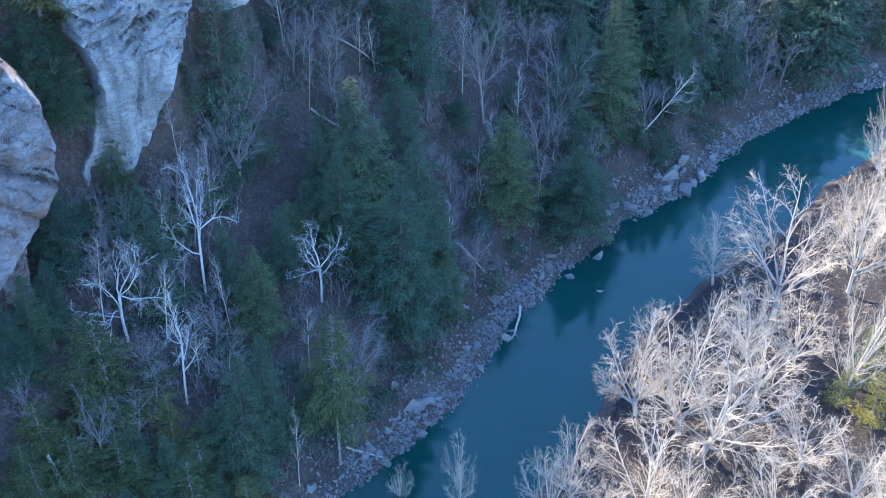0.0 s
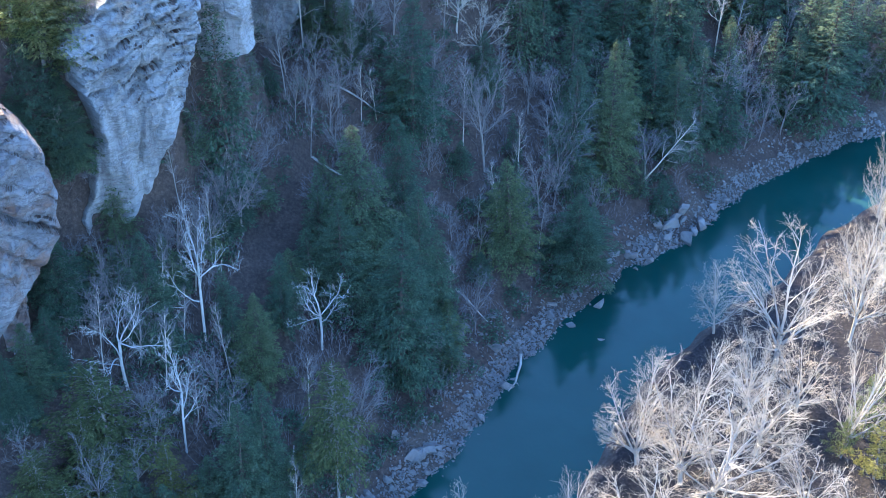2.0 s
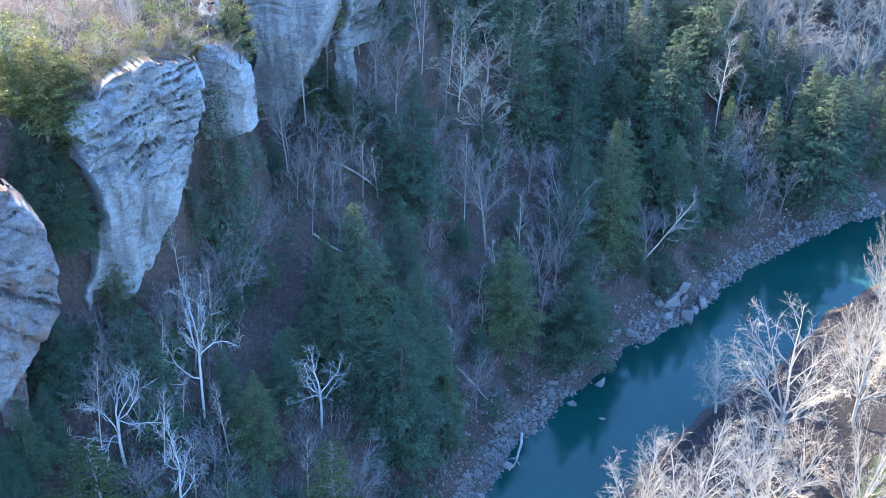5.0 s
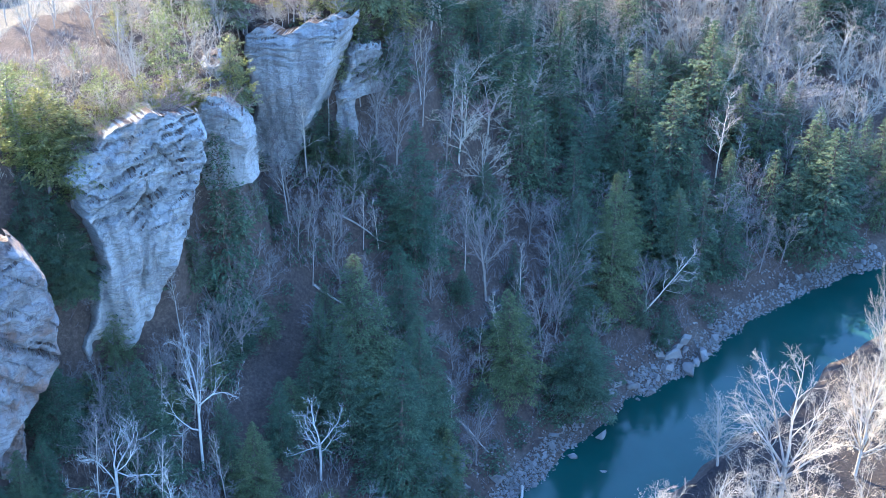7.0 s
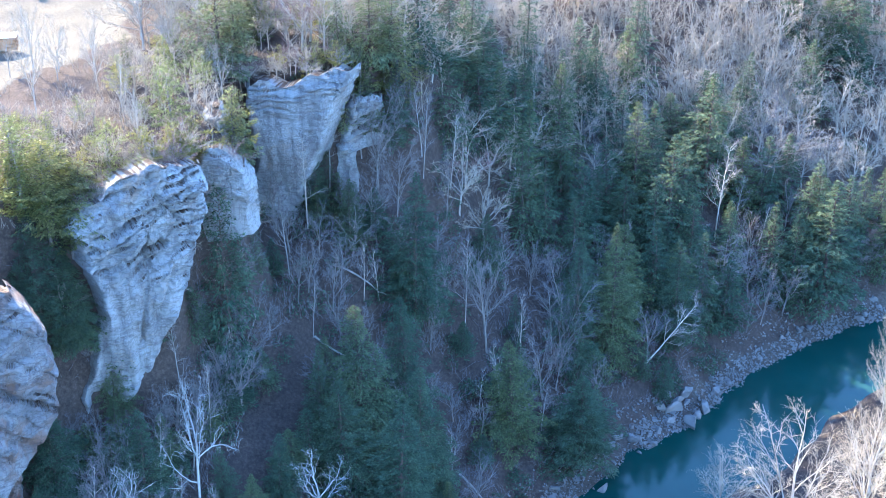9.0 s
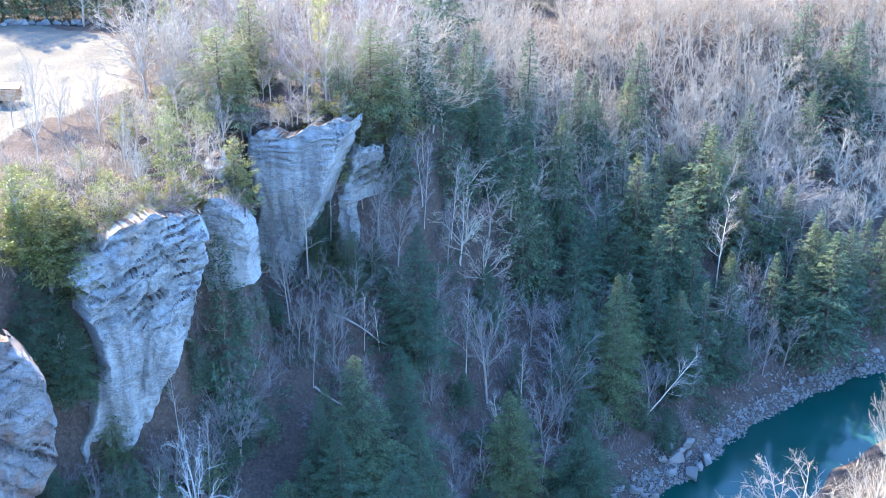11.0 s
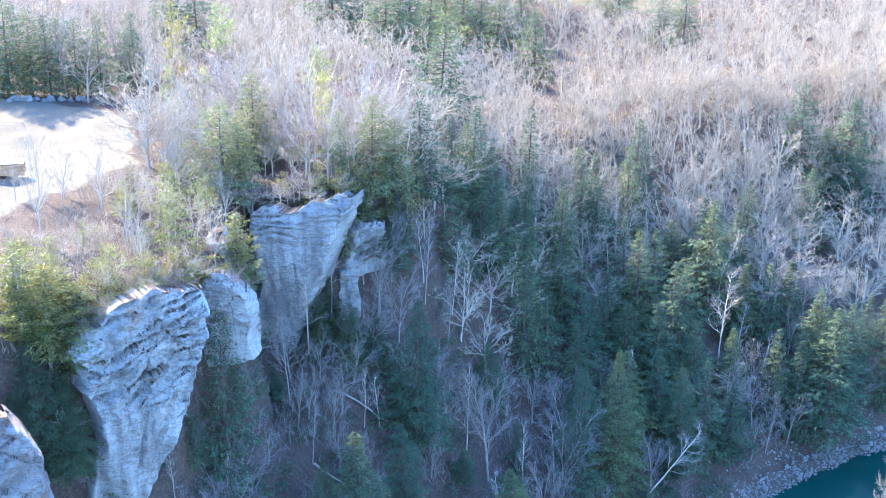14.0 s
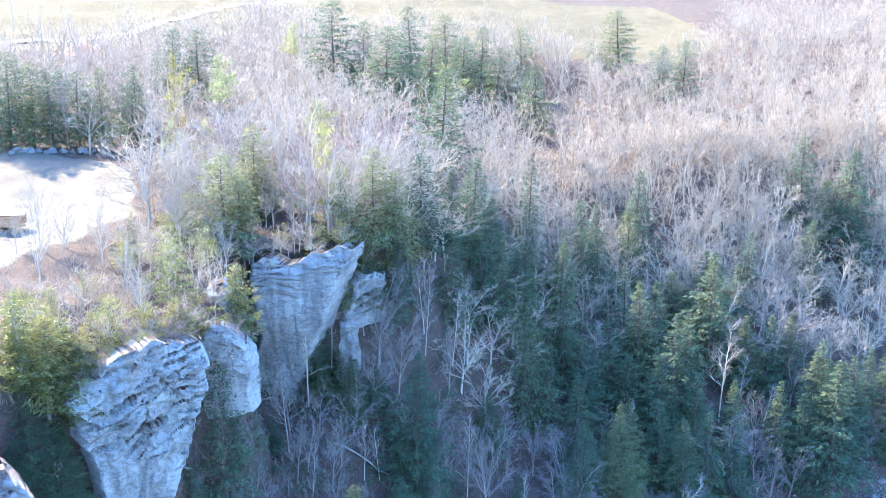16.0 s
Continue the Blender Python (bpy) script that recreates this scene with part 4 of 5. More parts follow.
LOT_BARE = [(-40, 166, 14.3, 5.7), (-50.1, 151.5, 9.4, 2.1), (-47.2, 152, 7.6, 1.7), (-43.6, 155, 7.4, 1.8), (-34.4, 158.8, 8.6, 1.5), (-36.7, 163.6, 11.1, 3.4), (-39.3, 149.1, 5.7, 2.1), (-53.1, 151.5, 7.2, 1.7)]
LOT_BACK = [(-70.4, 203.3, 15.9, 2.7), (-66.9, 204.3, 14.2, 2.3), (-64.1, 205.4, 13.2, 2.1), (-60.7, 208.5, 12.9, 2.3), (-56.3, 206.9, 13.3, 1.9), (-51.7, 211.1, 13.6, 2.4), (-71.9, 201, 14.3, 2.3)]
LOT_GREY = [(-69.3, 205.5, 13.2, 2.8), (-65.9, 207, 12.6, 2.8), (-62.4, 206.5, 13.2, 2.8), (-58.9, 209.5, 12.8, 2.8), (-55, 211.8, 13.7, 2.9), (-53.1, 211.7, 11.1, 2.8)]
LEAN = (28.7, 158.2)

for n, (x, y, h, r) in enumerate(HEROES + HEMLOCKS + HEMLOCKS_2):
    lab = "dark green hemlock with drooping feathery boughs"
    if h < 12:
        lab = "small dark green hemlock, bushy to the ground"
    hemlock(n, x, y, h, r, lab)
for n, (x, y, h, r) in enumerate(CEDARS):
    cedar(n, x, y, h, r, bare=(n == 1))
rim_conifer(1, -24.2, 128.8, 25.0, 3.4, "dark green conifer hugging the foot of a sandstone outcrop", "conifers on the gorge slope", dark=True)
for n, (x, y, h, r) in enumerate(SYCAMORES):
    sycamore(n, x, y, h, r)
for n, (x, y, h, r) in enumerate(GREY + [g for g in GREY_2 if off_trail(g[0], g[1])]):
    if n == 5:
        grey_bare(n, x, y, h, r, "broad leafless tree leaning out over the slope", lean=(0, 16))
    else:
        grey_bare(n, x, y, h, r)
pole_tree(1, LEAN[0], LEAN[1], 12.5, 2.6, "white leafless tree leaning towards the creek", lean=(0, 33))
for n, (x, y, h, r) in enumerate(POLES):
    pole_tree(n, x, y, h, r)
for n, (x, y, h, r) in enumerate(SUN):
    big_bare(n, x, y, h, r)
for n, (x, y, h, r, tip) in enumerate(SUN_LEANING):
    big_bare(n + 1, x, y, h, r, "pale leafless tree leaning, with long ascending limbs", lean=(0, tip))


def flat_fill():
    """More of the same leafless trees on the sunny flat."""
    rng = random.Random(29)
    spots = [(x, y) for x, y, h, r in SUN + FLAT_PINES] + [p[:2] for p in SUN_LEANING]
    n = tries = 0
    while n < 7 and tries < 5000:
        tries += 1
        y = rng.uniform(74, 150)
        x = rng.uniform(0.02, 0.40) * y
        s = float(side_distance(np.array([x]), np.array([y]), LEFT_BANK)[0])
        if s > -RIVER_W - (4 if y < 108 else 11) or any((x - a) ** 2 + (y - b) ** 2 < 30 for a, b in spots):
            continue
        spots.append((x, y))
        n += 1
        big_bare(n, x, y, rng.uniform(9, 13.5), rng.uniform(3.6, 5.0))


flat_fill()
for n, (x, y, h, r) in enumerate(RIM_PINES):
    pine(n, x, y, h, r)
for n, (x, y, h, r) in enumerate(RIM_BUSHES):
    pine(n, x, y, h, r, "dense sunlit yellow-green conifer at the cliff edge")
for n, (x, y, h, r) in enumerate(RIM_CONIFERS):
    rim_conifer(n, x, y, h, r)
for n, (x, y, h, r) in enumerate(FOOT_BARE):
    grey_bare(n, x, y, h, r, "slight grey leafless tree at the foot of a cliff")
for n, (x, y, h, r) in enumerate(BASE + FOOT_GREEN):
    hemlock(n, x, y, h, r, "small dark hemlock at the foot of a cliff")
for n, (x, y, h, r) in enumerate(LOT_BARE):
    wood_bare(n, x, y, h, r, "tall leafless tree beside a gravel lot", "trees on the plateau rim")
for n, (x, y, h, r) in enumerate(LOT_BACK):
    rim_conifer(n, x, y, h, r * 1.3, "blue-green conifer behind a gravel lot", "trees behind the gravel lot", dark=True)
for n, (x, y, h, r) in enumerate(LOT_GREY):
    grey_bare(n, x, y, h, r, "grey leafless tree behind a gravel lot", "trees behind the gravel lot")
for n, (x, y, h, r) in enumerate(RIM_BARE):
    wood_bare(n, x, y, h, r, "tall leafless tree at the plateau edge", "trees on the plateau rim")


for n, (x, y, h, r) in enumerate(FAR_CONIFERS):
    rim_conifer(n, x, y, h * 0.95, r * 1.35, "grey-green conifer standing above leafless woods", "leafless woods on the plateau", dark=True)
for n, (x, y, h, r) in enumerate(YELLOW):
    pine(n, x, y, h, r * 0.8, "tall pine with yellowed needles", "trees on the plateau rim", yellow=True)
for n, (x, y, h, r) in enumerate(UMBRELLA):
    pine(n, x, y, h, r * 0.8, "tall pine with a bare trunk and high flat crown", "trees on the plateau rim", high=True)

for n, (x, y, h, r) in enumerate(FLAT_PINES):
    pine(n, x, y, h, r, "sunlit yellow-green pine on the creek flat", "leafless trees on the creek flat")


def plateau_woods():
    rng = random.Random(7)
    placed, far = [], []
    tries = 0
    while len(placed) + len(far) < 900 and tries < 40000:
        tries += 1
        y = rng.uniform(158, 402)
        x = rng.uniform(-0.36, 0.39) * y
        r = float(side_distance(np.array([x]), np.array([y]), RIM)[0])
        if r < (1 if x < 0 else (-9 if x < 22 else -16)) or poly_inside(x, y, LOT) > -4 or poly_inside(x, y, FIELD_FAR) > -2 or poly_inside(x, y, FIELD_WEST) > -1:
            continue
        if any(abs(x - a) < 4.5 and -15 < y - b < 3 for a, b, _, _ in FAR_CONIFERS):
            continue
        if x < -20 and y < 205 and rng.random() < 0.5:
            continue
        if any((x - a) ** 2 + (y - b) ** 2 < 10 for a, b in placed) or any((x - a) ** 2 + (y - b) ** 2 < 9 for a, b, _, _ in far):
            continue
        h, w, k = rng.uniform(9, 14) * (0.78 if y < 222 and x > 0 else 1.0), rng.uniform(3.6, 5.4), rng.random()
        if y > 192:
            far.append((x, y, h, w))
            continue
        placed.append((x, y))
        if k < 0.88:
            wood_bare(len(placed), x, y, h, w, red=rng.random() < 0.06)
        elif k < 0.95:
            pine(len(placed), x, y, h * 0.9, rng.uniform(2.0, 2.6), "green pine among leafless woods", "leafless woods on the plateau")
        else:
            hemlock(len(placed), x, y, h * 0.9, rng.uniform(2.0, 2.6), "dark conifer among leafless woods", "leafless woods on the plateau")
    # a closer stand along the bright edge of the gorge
    n = 0
    while n < 170:
        y = rng.uniform(193, 262)
        x = rng.uniform(0.02, 0.39) * y
        r = float(side_distance(np.array([x]), np.array([y]), RIM)[0])
        if not (-15 if x > 22 else -8) < r < 22:
            continue
        n += 1
        far.append((x, y, rng.uniform(9, 13), rng.uniform(3.4, 5.0)))
    far_woods("far_woods", "pale leafless woods beyond the gorge", far, 400)


plateau_woods()


def rim_shrubs():
    rng = random.Random(23)
    n = tries = 0
    thin = []
    while n < 185 and tries < 6000:
        tries += 1
        y = rng.uniform(92, 205)
        x = rng.uniform(-0.37, 0.0) * y
        r = float(side_distance(np.array([x]), np.array([y]), RIM)[0])
        if r < -0.4 or r > 15 or poly_inside(x, y, LOT) > 1:
            continue
        n += 1
        k = rng.random()
        if x < -33 and 117 < y < 138 and r > 2.5 and k < 0.3:
            pine(n, x, y, rng.uniform(2.5, 4.5), rng.uniform(1.3, 2.2), "bushy young yellow-green pine on the rim")
        elif x < -33 and 117 < y < 138 and r > 2.5:
            thin.append((x, y, rng.uniform(3, 5.5), rng.uniform(1.4, 2.4)))
        elif k < 0.30:
            pine(n, x, y, rng.uniform(2.5, 6), rng.uniform(1.3, 2.3), "bushy young yellow-green pine on the rim")
        elif k < 0.36:
            cedar(n, x, y, rng.uniform(3, 6), rng.uniform(1.2, 2.0), "olive bushy cedar on the rim", "trees on the plateau rim")
        else:
            thin.append((x, y, rng.uniform(4, 8), rng.uniform(1.6, 2.8)))
    far_woods("rim_thicket", "thin leafless saplings along the plateau rim", thin, 430)


rim_shrubs()

ALL_SPOTS = [(x, y) for x, y, h, r in HEROES + HEMLOCKS + HEMLOCKS_2 + CEDARS + SYCAMORES + GREY + GREY_2 + POLES]


def slope_fill():
    """Lesser trees between the chief ones on the shaded slope."""
    rng = random.Random(17)
    spots = list(ALL_SPOTS)
    tries = n = 0
    while n < 185 and tries < 9000:
        tries += 1
        y = rng.uniform(84, 235)
        x = rng.uniform(-0.38, 0.39) * y
        s = float(side_distance(np.array([x]), np.array([y]), LEFT_BANK)[0])
        r = float(side_distance(np.array([x]), np.array([y]), RIM)[0])
        if s < 5.5 or r > 1.5 or (x < -15 and r > -3):
            continue
        gap = 2.6 if y < 165 else 3.2
        if not off_trail(x, y):
            continue
        if any(abs(x / y - a / b) * b < 0.8 * q and 0 < b - y < 14 for a, b, _, q in HEROES):
            continue
        if any((x - a) ** 2 + (y - b) ** 2 < gap * gap for a, b in spots):
            continue
        spots.append((x, y))
        n += 1
        k = rng.random()
        far = y > 165
        if x > 36 and y > 200:
            wood_bare(n, x, y, rng.uniform(9, 13), rng.uniform(3.2, 4.6))
        elif k < ((0.5 if x > 22 else 0.72) if far else 0.4):
            hemlock(n, x, y, rng.uniform(10, 17) if far else rng.uniform(4, 8), rng.uniform(2.6, 3.9) if far else rng.uniform(1.4, 2.2))
        elif k < 0.86:
            grey_bare(n, x, y, rng.uniform(6, 11), rng.uniform(2.0, 3.2), "slight grey leafless tree among hemlocks")
        else:
            pole_tree(n, x, y, rng.uniform(7, 12), rng.uniform(1.0, 1.9))


slope_fill()


def brush(name, label, count, seed, ok, size, mat, spikes=26):
    """Low leafless undergrowth, far too fine to count."""
    rng = random.Random(seed)
    vs, fs = [], []
    pts = []
    while len(pts) < count:
        y = rng.uniform(82, 330)
        x = rng.uniform(-0.38, 0.39) * y
        pts.append((x, y))
    X = np.array(pts)
    keep = ok(X[:, 0], X[:, 1])
    Z = land(X[:, 0], X[:, 1])
    for (x, y), z, k in zip(pts, Z, keep):
        if not k:
            continue
        h = rng.uniform(*size)
        for _ in range(spikes):
            a = Vector((x + rng.gauss(0, 0.5), y + rng.gauss(0, 0.5), z - 0.1))
            d = Vector((rng.gauss(0, 0.45), rng.gauss(0, 0.45), 1)).normalized()
            ln = h * rng.uniform(0.4, 1)
            b = a + d * ln
            spike(vs, fs, a, b, 0.03)
            c = a.lerp(b, rng.uniform(0.3, 0.7))
            spike(vs, fs, c, c + turn_off(rng, d, 0.7) * ln * 0.5, 0.02)
    tagged(part(name, (vs, fs), mat), label, "undergrowth", kind="stuff")


def on_slope(x, y):
    s, r = side_distance(x, y, LEFT_BANK), side_distance(x, y, RIM)
    return (s > 4.2) & (r < 3) & off_trail(x, y)


def on_top(x, y):
    return (side_distance(x, y, RIM) > 1) & (poly_inside(x, y, LOT) < -2) & (poly_inside(x, y, FIELD_FAR) < 0) & (poly_inside(x, y, FIELD_WEST) < 0)


def on_flat(x, y):
    return side_distance(x, y, LEFT_BANK) < -RIVER_W - 1


brush("slope_brush", "thin leafless brush on the shaded slope", 7000, 5, on_slope, (1.5, 4.6), M_TWIG_GREY, 8)
brush("plateau_brush", "dry pale brush under the plateau trees", 3000, 6, on_top, (1.0, 3.4), M_TWIG_WOOD, 9)
brush("flat_brush", "pale leafless brush on the creek flat", 900, 8, on_flat, (0.8, 2.0), M_TWIG_WOOD, 12)


def laurel(count, seed):
    """Low evergreen thickets between the trunks."""
    rng = random.Random(seed)
    vs, fs = [], []
    n = 0
    while n < count:
        y = rng.uniform(86, 215)
        x = rng.uniform(-0.37, 0.38) * y
        if not bool(on_slope(np.array([x]), np.array([y]))[0]) or waves(x, y, 26, 41) < -0.1:
            continue
        n += 1
        R, z = rng.uniform(0.8, 2.0), ground_at(x, y)
        for _ in range(int(70 * R)):
            a, q = rng.uniform(0, 6.28), R * rng.random() ** 0.5
            hgt = rng.uniform(0.15, 1.0) * R * 1.1 * (1 - 0.6 * (q / R) ** 2)
            p = Vector((x + math.cos(a) * q, y + math.sin(a) * q, z + hgt))
            d = Vector((rng.gauss(0, 1), rng.gauss(0, 1), rng.gauss(0.2, 0.5))).normalized()
            spray(vs, fs, p, d, perp(d)[0], rng.uniform(0.25, 0.5), rng.uniform(0.07, 0.14))
    tagged(part("laurel_thicket", (vs, fs), M_HEMLOCK), "low dark evergreen thickets on the shaded slope", "shrubs", kind="stuff")


laurel(620, 77)


def cliff_top_shrubs():
    """Shrubs and small trees rooted on the cliff tops."""
    rng = random.Random(91)
    n = 0
    for (ax, ay), (bx, by), z0, z1, count in (((-37.6, 117.6), (-27.2, 123.2), 45.4, 50.6, 56), ((-27.0, 131.6), (-22.0, 132.6), 46.6, 46.6, 8), ((-25.0, 155.0), (-13.0, 154.4), 48.4, 50.2, 16)):
        for k in range(count):
            f = (k + rng.random()) / count
            x, y = ax + (bx - ax) * f + rng.uniform(-0.8, 0.8), ay + (by - ay) * f + rng.uniform(0.3, 4.5)
            n += 1
            sink = ground_at(x, y) - max(z0 + (z1 - z0) * f - 1.0, ground_at(x, y))
            if rng.random() < 0.3:
                pine(n, x, y, rng.uniform(1.6, 4.6), rng.uniform(1.0, 1.9), "bushy young pine at the cliff edge", sink=sink)
            else:
                wood_bare(n, x, y, rng.uniform(1.8, 5.5), rng.uniform(1.2, 2.4), "small leafless shrub at the cliff edge", "trees on the plateau rim", red=n % 3 == 0, sink=sink)


cliff_top_shrubs()


# ---- stones ----
ROCK_STOCK = []


def rock_mesh(seed, count=11):
    """An angular broken stone: the hull of a few scattered points."""
    rng = random.Random(seed)
    bm = bmesh.new()
    for _ in range(count):
        v = Vector((rng.gauss(0, 1), rng.gauss(0, 1), rng.gauss(0, 1))).normalized() * rng.uniform(0.75, 1.05)
        bm.verts.new(v)
    res = bmesh.ops.convex_hull(bm, input=bm.verts[:])
    bmesh.ops.delete(bm, geom=[e for e in res["geom_interior"] if isinstance(e, bmesh.types.BMVert)], context="VERTS")
    if count > 9:
        bmesh.ops.bevel(bm, geom=bm.edges[:], offset=0.03, segments=1, affect="EDGES")
    me = bpy.data.meshes.new("boulder")
    bm.to_mesh(me)
    bm.free()
    me.materials.append(M_STONE)
    return me


for k in range(7):
    ROCK_STOCK.append(rock_mesh(50 + k))


def boulder(i, x, y, sx, sy, sz, label, turn=None, z=None):
    ob = new("boulder", ROCK_STOCK[i % 7])
    g = max(ground_at(x, y), -0.5) if z is None else z
    ob.matrix_basis = Matrix.LocRotScale(Vector((x, y, g + sz * 0.25)), Euler((random.uniform(-0.25, 0.25), random.uniform(-0.25, 0.25), random.uniform(0, 6.28) if turn is None else turn)), Vector((sx, sy, sz)))
    return tagged(ob, label, "boulder", "boulders along the creek bank")


for n, (x, y, a, b, c) in enumerate([(20.4, 135.8, 1.35, 1.0, 1.1), (16.4, 131.3, 1.0, 0.8, 0.9), (19.8, 128.1, 0.9, 0.7, 0.7), (26.4, 143.8, 0.85, 0.6, 0.8),
                                     (34.4, 150.6, 1.9, 1.2, 1.5), (36.8, 154.2, 1.7, 1.1, 1.3), (32.4, 152.6, 1.9, 1.3, 1.2), (31.2, 150.4, 1.2, 0.9, 0.8),
                                     (34.5, 156.0, 1.6, 1.0, 1.1), (22.7, 144.2, 0.9, 0.6, 0.7), (12.2, 127.2, 0.55, 0.4, 0.4), (4.2, 113.4, 0.9, 0.6, 0.7),
                                     (2.6, 112.0, 0.7, 0.5, 0.5), (-2.4, 102.6, 0.7, 0.5, 0.5), (-5.4, 107.4, 0.8, 0.6, 0.7), (28.4, 145.5, 0.7, 0.5, 0.6), (39.5, 158.5, 1.3, 0.9, 0.9), (33.2, 154.4, 1.5, 0.9, 0.9),
                                     (30.2, 152.2, 1.1, 0.8, 0.8), (35.6, 152.6, 1.2, 0.9, 0.9), (31.0, 154.6, 1.5, 1.0, 0.8)]):
    boulder(n, x, y, a, b, c, "large pale boulder standing in shallow water" if n in (0, 1, 2) else "angular pale grey boulder on the creek bank")


def bank_point(rng, lo, hi):
    k = rng.randrange(2, 12)
    (ax, ay), (bx, by) = LEFT_BANK[k], LEFT_BANK[k + 1]
    f, s = rng.random(), rng.uniform(lo, hi)
    q = math.hypot(bx - ax, by - ay)
    return ax + (bx - ax) * f - (by - ay) / q * s, ay + (by - ay) * f + (bx - ax) / q * s


def scatter_rocks():
    rng = random.Random(31)
    for n in range(230):
        x, y = bank_point(rng, -0.7, 3.6)
        while waves(x, y, 9.0, 61) < 0.05:
            x, y = bank_point(rng, -0.7, 3.6)
        w = 0.25 + 0.95 * rng.random() ** 3
        boulder(n, x, y, w, w * rng.uniform(0.6, 0.9), w * rng.uniform(0.45, 0.8), "small angular grey stone on the creek bank")
    vs, fs = [], []
    base = [rock_mesh(80 + k, 8) for k in range(4)]
    for n in range(12500):
        x, y = bank_point(rng, -0.5, 6.0 if n % 4 == 0 else 3.4)
        if n % 2 and waves(x, y, 7.0, 62) < 0:
            continue
        m = base[n % 4]
        w = 0.08 + 0.34 * rng.random() ** 1.6
        mt = Matrix.LocRotScale(Vector((x, y, ground_at(x, y) + 0.02)), Euler((rng.random() * 6, rng.random() * 6, rng.random() * 6)), Vector((w, w * 0.8, w * 0.6)))
        o = len(vs)
        vs += [tuple(mt @ v.co) for v in m.vertices]
        fs += [tuple(o + k for k in p.vertices) for p in m.polygons]
    tagged(part("bank_stones", (vs, fs), M_STONE), "loose grey stones and gravel along the creek bank", "gravel", kind="stuff")


scatter_rocks()


# ---- driftwood ----
def log(pts, r0, r1, label, mat=M_BARK_PALE, forks=()):
    W = ([], [])
    P = [Vector(p) for p in pts]
    limb(W[0], W[1], P, [r0 + (r1 - r0) * i / (len(P) - 1) for i in range(len(P))], 6)
    for a, b, r in forks:
        limb(W[0], W[1], [Vector(a), Vector(a).lerp(Vector(b), 0.5) + Vector((0.1, 0, 0.1)), Vector(b)], [r, r * 0.7, r * 0.2], 5)
    return tagged(part("fallen_log", W, mat, shade=True), label, "log", "fallen wood on the bank and slope")


log([(9.6, 124.6, 0.7), (9.5, 123, 0.45), (9.0, 121.2, 0.3), (8.7, 119.8, 0.2), (7.8, 118.4, 0.1)], 0.2, 0.07, "bleached crooked branch lying into the water",
    forks=[((8.7, 119.8, 0.2), (9.0, 118.9, 0.5), 0.08)])


def ground_log(x0, y0, x1, y1, r, label, rise=0.25):
    n = 6
    pts = []
    for i in range(n):
        f = i / (n - 1)
        x, y = x0 + (x1 - x0) * f + 0.15 * math.sin(5 * f + x0), y0 + (y1 - y0) * f
        pts.append((x, y, ground_at(x, y) + r * 0.6 + rise * f))
    log(pts, r, r * 0.4, label)


ground_log(1.5, 131, 5.5, 127.5, 0.16, "grey fallen trunk lying on the slope")
ground_log(-2, 128, 2.5, 125.5, 0.12, "thin fallen trunk lying on the slope")
ground_log(-10.5, 99.5, -6.5, 99.0, 0.14, "broken pale branch lying beside a trunk")
ground_log(-16, 139, -10, 138, 0.16, "long fallen trunk lying on the slope", 0.8)
ground_log(-14, 148, -7, 147.5, 0.15, "bleached fallen trunk lying on the slope", 0.8)
ground_log(-3, 135, 1, 133, 0.1, "thin fallen pole on leaf litter")


def snag(x, y, h, lean_x, lean_y, r, label):
    z = ground_at(x, y)
    log([(x, y, z - 0.4), (x + lean_x * 0.5, y + lean_y * 0.5, z + h * 0.5), (x + lean_x, y + lean_y, z + h)], r, r * 0.45, label, M_BARK_WHITE,
        forks=[((x + lean_x * 0.7, y + lean_y * 0.7, z + h * 0.7), (x + lean_x * 0.7 + 0.7, y + lean_y, z + h * 0.85), r * 0.4)])


snag(-35.9, 86.2, 4.6, -1.2, 0.6, 0.3, "broken white snag leaning on the slope")
snag(-16.0, 100.5, 3.2, 0.4, 0.2, 0.14, "broken grey snag on the slope")

for n, (x, y, a, b, c) in enumerate([(35.6, 173.0, 2.6, 1.6, 1.0), (38.6, 172.4, 2.2, 1.5, 1.1), (41.5, 173.2, 2.8, 1.7, 1.2), (37.2, 175.4, 2.6, 1.6, 1.1), (43.6, 174.6, 2.0, 1.4, 0.9), (40.0, 176.6, 2.4, 1.5, 1.1), (34.4, 171.0, 1.6, 1.1, 0.7)]):
    tagged(boulder(n + 2, x, y, a, b, c, "broad grey ledge slab on the wooded slope", turn=0.3 + 0.2 * n), group="ledge slabs above the bank")


# ---- the yard and the far fields ----
def box_bm(bm, cx, cy, cz, sx, sy, sz, yaw=0.0):
    m = Matrix.LocRotScale(Vector((cx, cy, cz)), Euler((0, 0, yaw)), Vector((sx, sy, sz)))
    bmesh.ops.create_cube(bm, size=1.0, matrix=m)


def plain(name, c, rough=0.7, var=0.15):
    m, nt, b = material(name, rough, 0.3)
    f = noise_fac(nt, 2.0, 5, 0.6)
    nt.links.new(ramp(nt, f, [(0.3, tuple(v * (1 - var) for v in c)), (0.7, tuple(min(1, v * (1 + var)) for v in c))]), b.inputs["Base Color"])
    return m


M_TIMBER = plain("brown_timber", (0.42, 0.24, 0.12), 0.8, 0.3)
M_SHEET = plain("pale_cover", (0.62, 0.62, 0.60), 0.6)
M_ROAD = plain("pale_gravel_road", (0.24, 0.235, 0.225), 0.95)
M_CLAY = plain("red_clay", (0.42, 0.24, 0.17), 0.95, 0.25)
M_STEEL = plain("grey_steel", (0.45, 0.45, 0.46), 0.5)


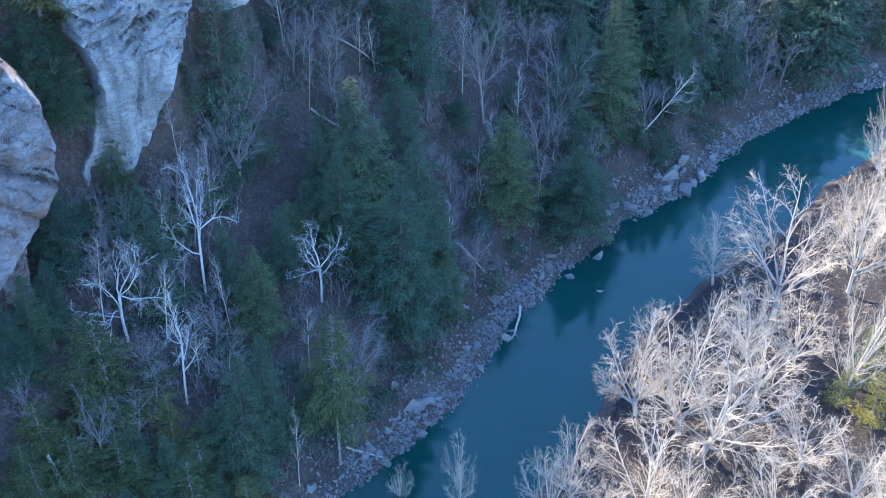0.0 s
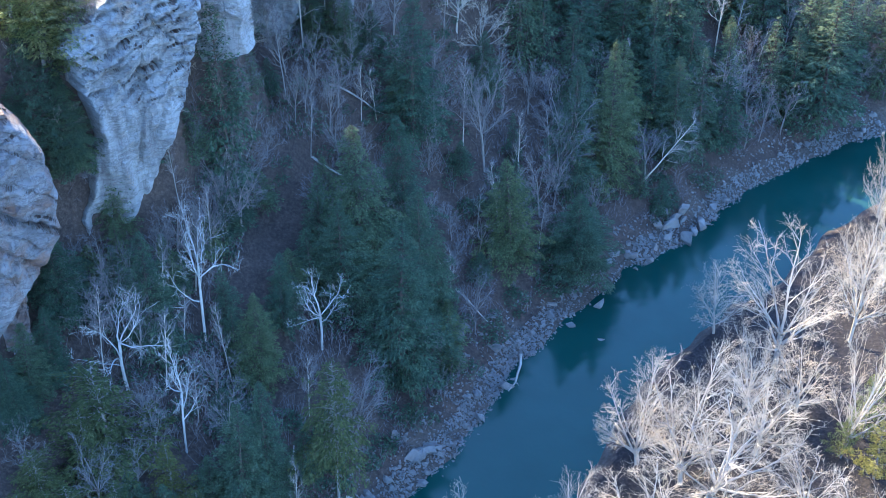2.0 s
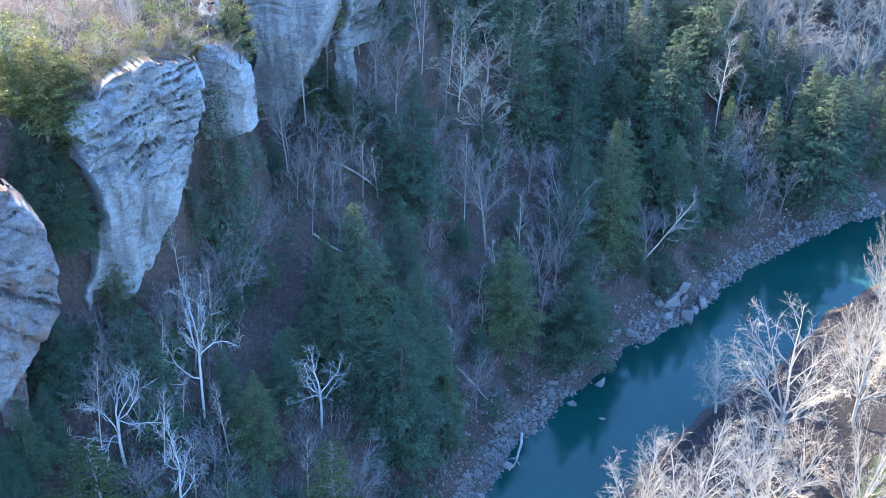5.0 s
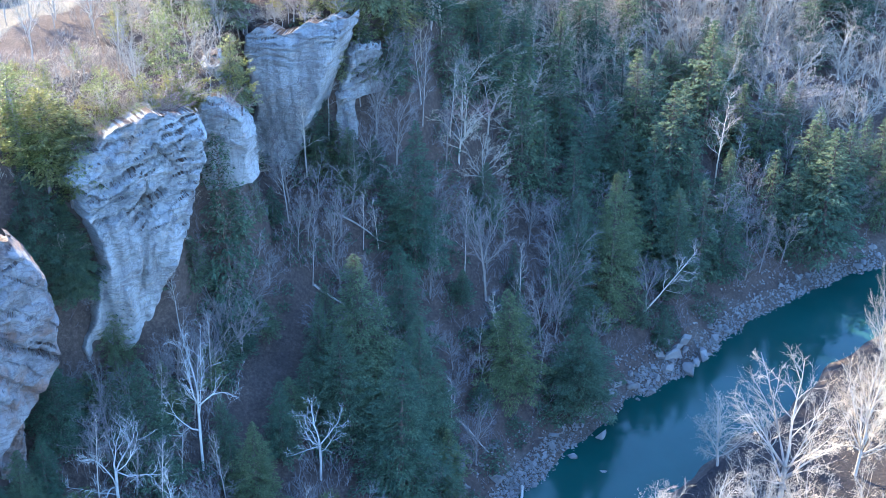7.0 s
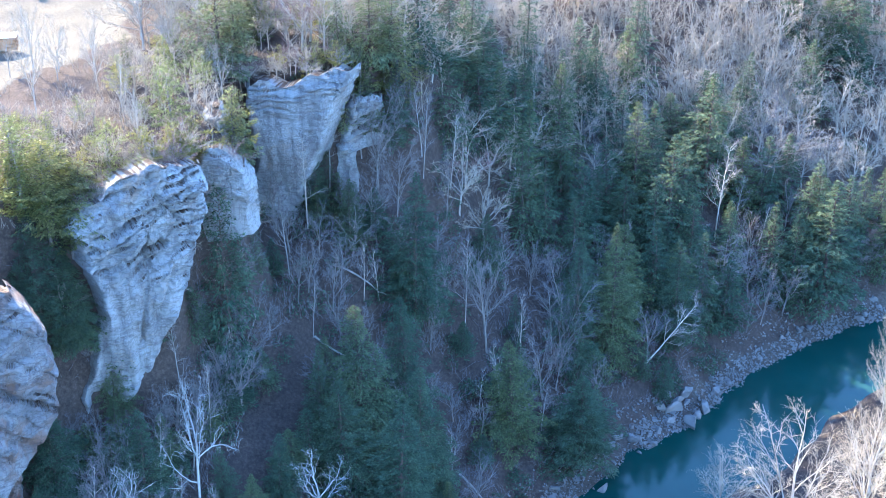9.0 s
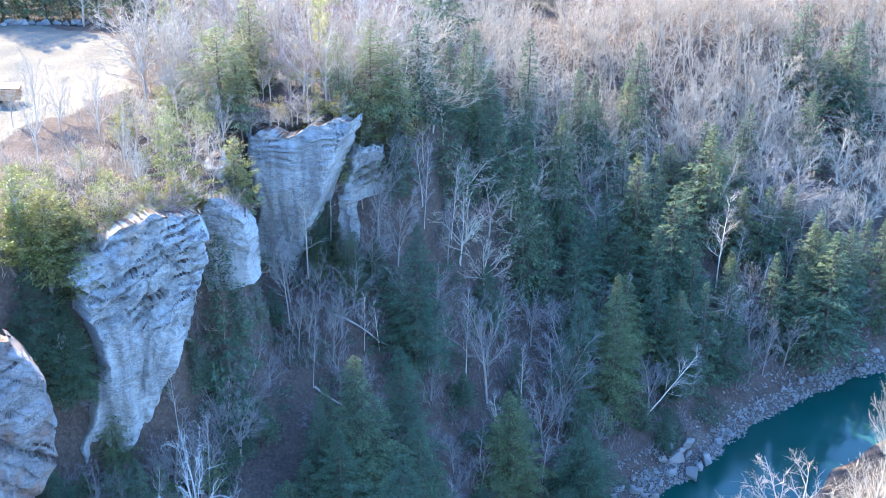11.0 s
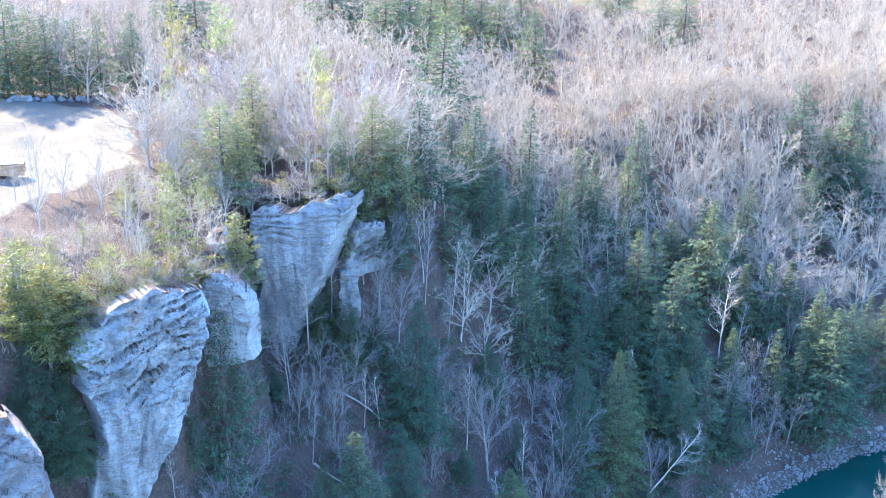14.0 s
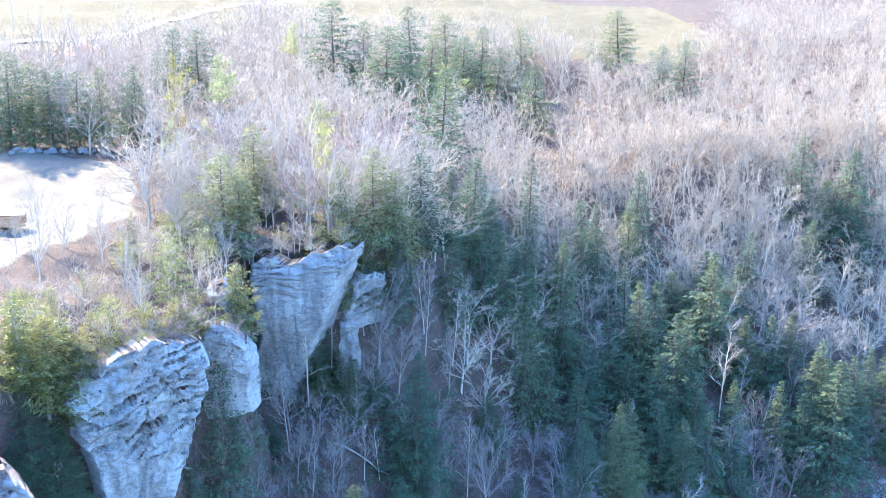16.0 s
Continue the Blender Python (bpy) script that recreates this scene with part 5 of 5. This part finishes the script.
def lumber_stack(x, y, yaw):
    top = new("lumber_stack")
    z = ground_at(x, y)
    for k in range(3):
        bm = bmesh.new()
        box_bm(bm, 0, -2.2 + 2.2 * k, 0.15, 0.3, 0.3, 0.3)
        ob = part("bearer", bm, M_TIMBER, top)
        ob.scale = (7.5, 1, 1)
    for row in range(4):
        for k in range(5):
            bm = bmesh.new()
            box_bm(bm, -0.9 + 0.46 * k + 0.03 * row, 0.06 * ((k * 7 + row * 3) % 5 - 2), 0.48 + 0.36 * row, 0.43, 6.4, 0.33)
            bmesh.ops.bevel(bm, geom=bm.edges[:], offset=0.02, segments=1, affect="EDGES")
            part("timber", bm, M_TIMBER, top)
    bm = bmesh.new()
    box_bm(bm, 0.05, 0, 1.93, 2.6, 6.6, 0.06)
    bmesh.ops.bevel(bm, geom=bm.edges[:], offset=0.02, segments=1, affect="EDGES")
    part("cover_sheet", bm, M_SHEET, top, "pale weathered cover sheet")
    top.matrix_basis = pose(x, y, z, 0, 0, yaw)
    tagged(top, "stack of brown timber under a pale sheet on a gravel yard", "lumber stack")


lumber_stack(-58.2, 161.0, 100)


def yard_edge():
    rng = random.Random(51)
    for n in range(16):
        f = n / 15
        w = rng.uniform(0.5, 1.3)
        x, y = -69 + 12.5 * f + rng.uniform(-0.5, 0.5), 199.5 + 5.5 * f + rng.uniform(-0.8, 0.8)
        ob = boulder(n, x, y, w, w * 0.8, w * 0.7, "grey boulder piled at the edge of a gravel yard", z=ground_at(x, y))
        ob["group"] = "boulders at the yard edge"


yard_edge()


def dirt_mound(x, y, r, h):
    vs, fs = [(0, 0, h)], []
    n, rings = 28, 8
    for j in range(1, rings + 1):
        q = j / rings
        for i in range(n):
            a = 2 * math.pi * i / n
            rr = r * q * (1 + 0.18 * noise.noise(Vector((math.cos(a) * 1.5, math.sin(a) * 1.5, 4.2))))
            vs.append((rr * math.cos(a) * 1.5, rr * math.sin(a), h * (1 - q) ** 1.1 - 0.3 * q + 0.12 * noise.noise(Vector((rr * math.cos(a), rr * math.sin(a), 1.0)))))
    for i in range(n):
        fs.append((0, 1 + i, 1 + (i + 1) % n))
        for j in range(rings - 1):
            a, b = 1 + j * n, 1 + (j + 1) * n
            fs.append((a + i, b + i, b + (i + 1) % n, a + (i + 1) % n))
    ob = part("dirt_mound", (vs, fs), M_CLAY, shade=True)
    ob.location = (x, y, ground_at(x, y))
    tagged(ob, "low mound of reddish bare clay in a field", "dirt mound")


dirt_mound(-91, 321, 5.5, 3.2)


def ribbon(name, label, pts, width, mat, lift):
    vs, fs = [], []
    fine = []
    for (ax, ay), (bx, by) in zip(pts[:-1], pts[1:]):
        k = max(2, int(math.hypot(bx - ax, by - ay) / 3))
        fine += [(ax + (bx - ax) * i / k, ay + (by - ay) * i / k) for i in range(k)]
    fine.append(pts[-1])
    for i, (x, y) in enumerate(fine):
        a, b = fine[max(0, i - 2)], fine[min(len(fine) - 1, i + 2)]
        tx, ty = b[0] - a[0], b[1] - a[1]
        q = math.hypot(tx, ty)
        for s in (-1, 0, 1):
            px, py = x - ty / q * s * width / 2, y + tx / q * s * width / 2
            vs.append((px, py, max(ground_at(px, py), ground_at(x, y)) + lift))
        if i:
            o = 3 * i
            fs += [(o - 3, o - 2, o + 1, o), (o - 2, o - 1, o + 2, o + 1)]
    tagged(part(name, (vs, fs), mat, shade=True), label, "road", kind="structure")


ribbon("road", "pale gravel road crossing a dry field", [(-125, 335), (-100, 338), (-86, 350), (-79, 375), (-76, 392), (-54, 422), (-20, 450)], 4.0, M_ROAD, 0.12)


def utility_pole(x, y):
    top = new("utility_pole")
    W = ([], [])
    limb(W[0], W[1], [Vector((0, 0, -0.5)), Vector((0, 0, 5)), Vector((0, 0, 9))], [0.16, 0.14, 0.11], 8)
    part("pole", W, M_STEEL, top)
    bm = bmesh.new()
    box_bm(bm, 0, 0, 8.5, 1.8, 0.12, 0.12)
    part("crossarm", bm, M_STEEL, top)
    top.matrix_basis = pose(x, y, ground_at(x, y))
    tagged(top, "pale utility pole beside a gravel road", "utility pole")


utility_pole(-118, 352)
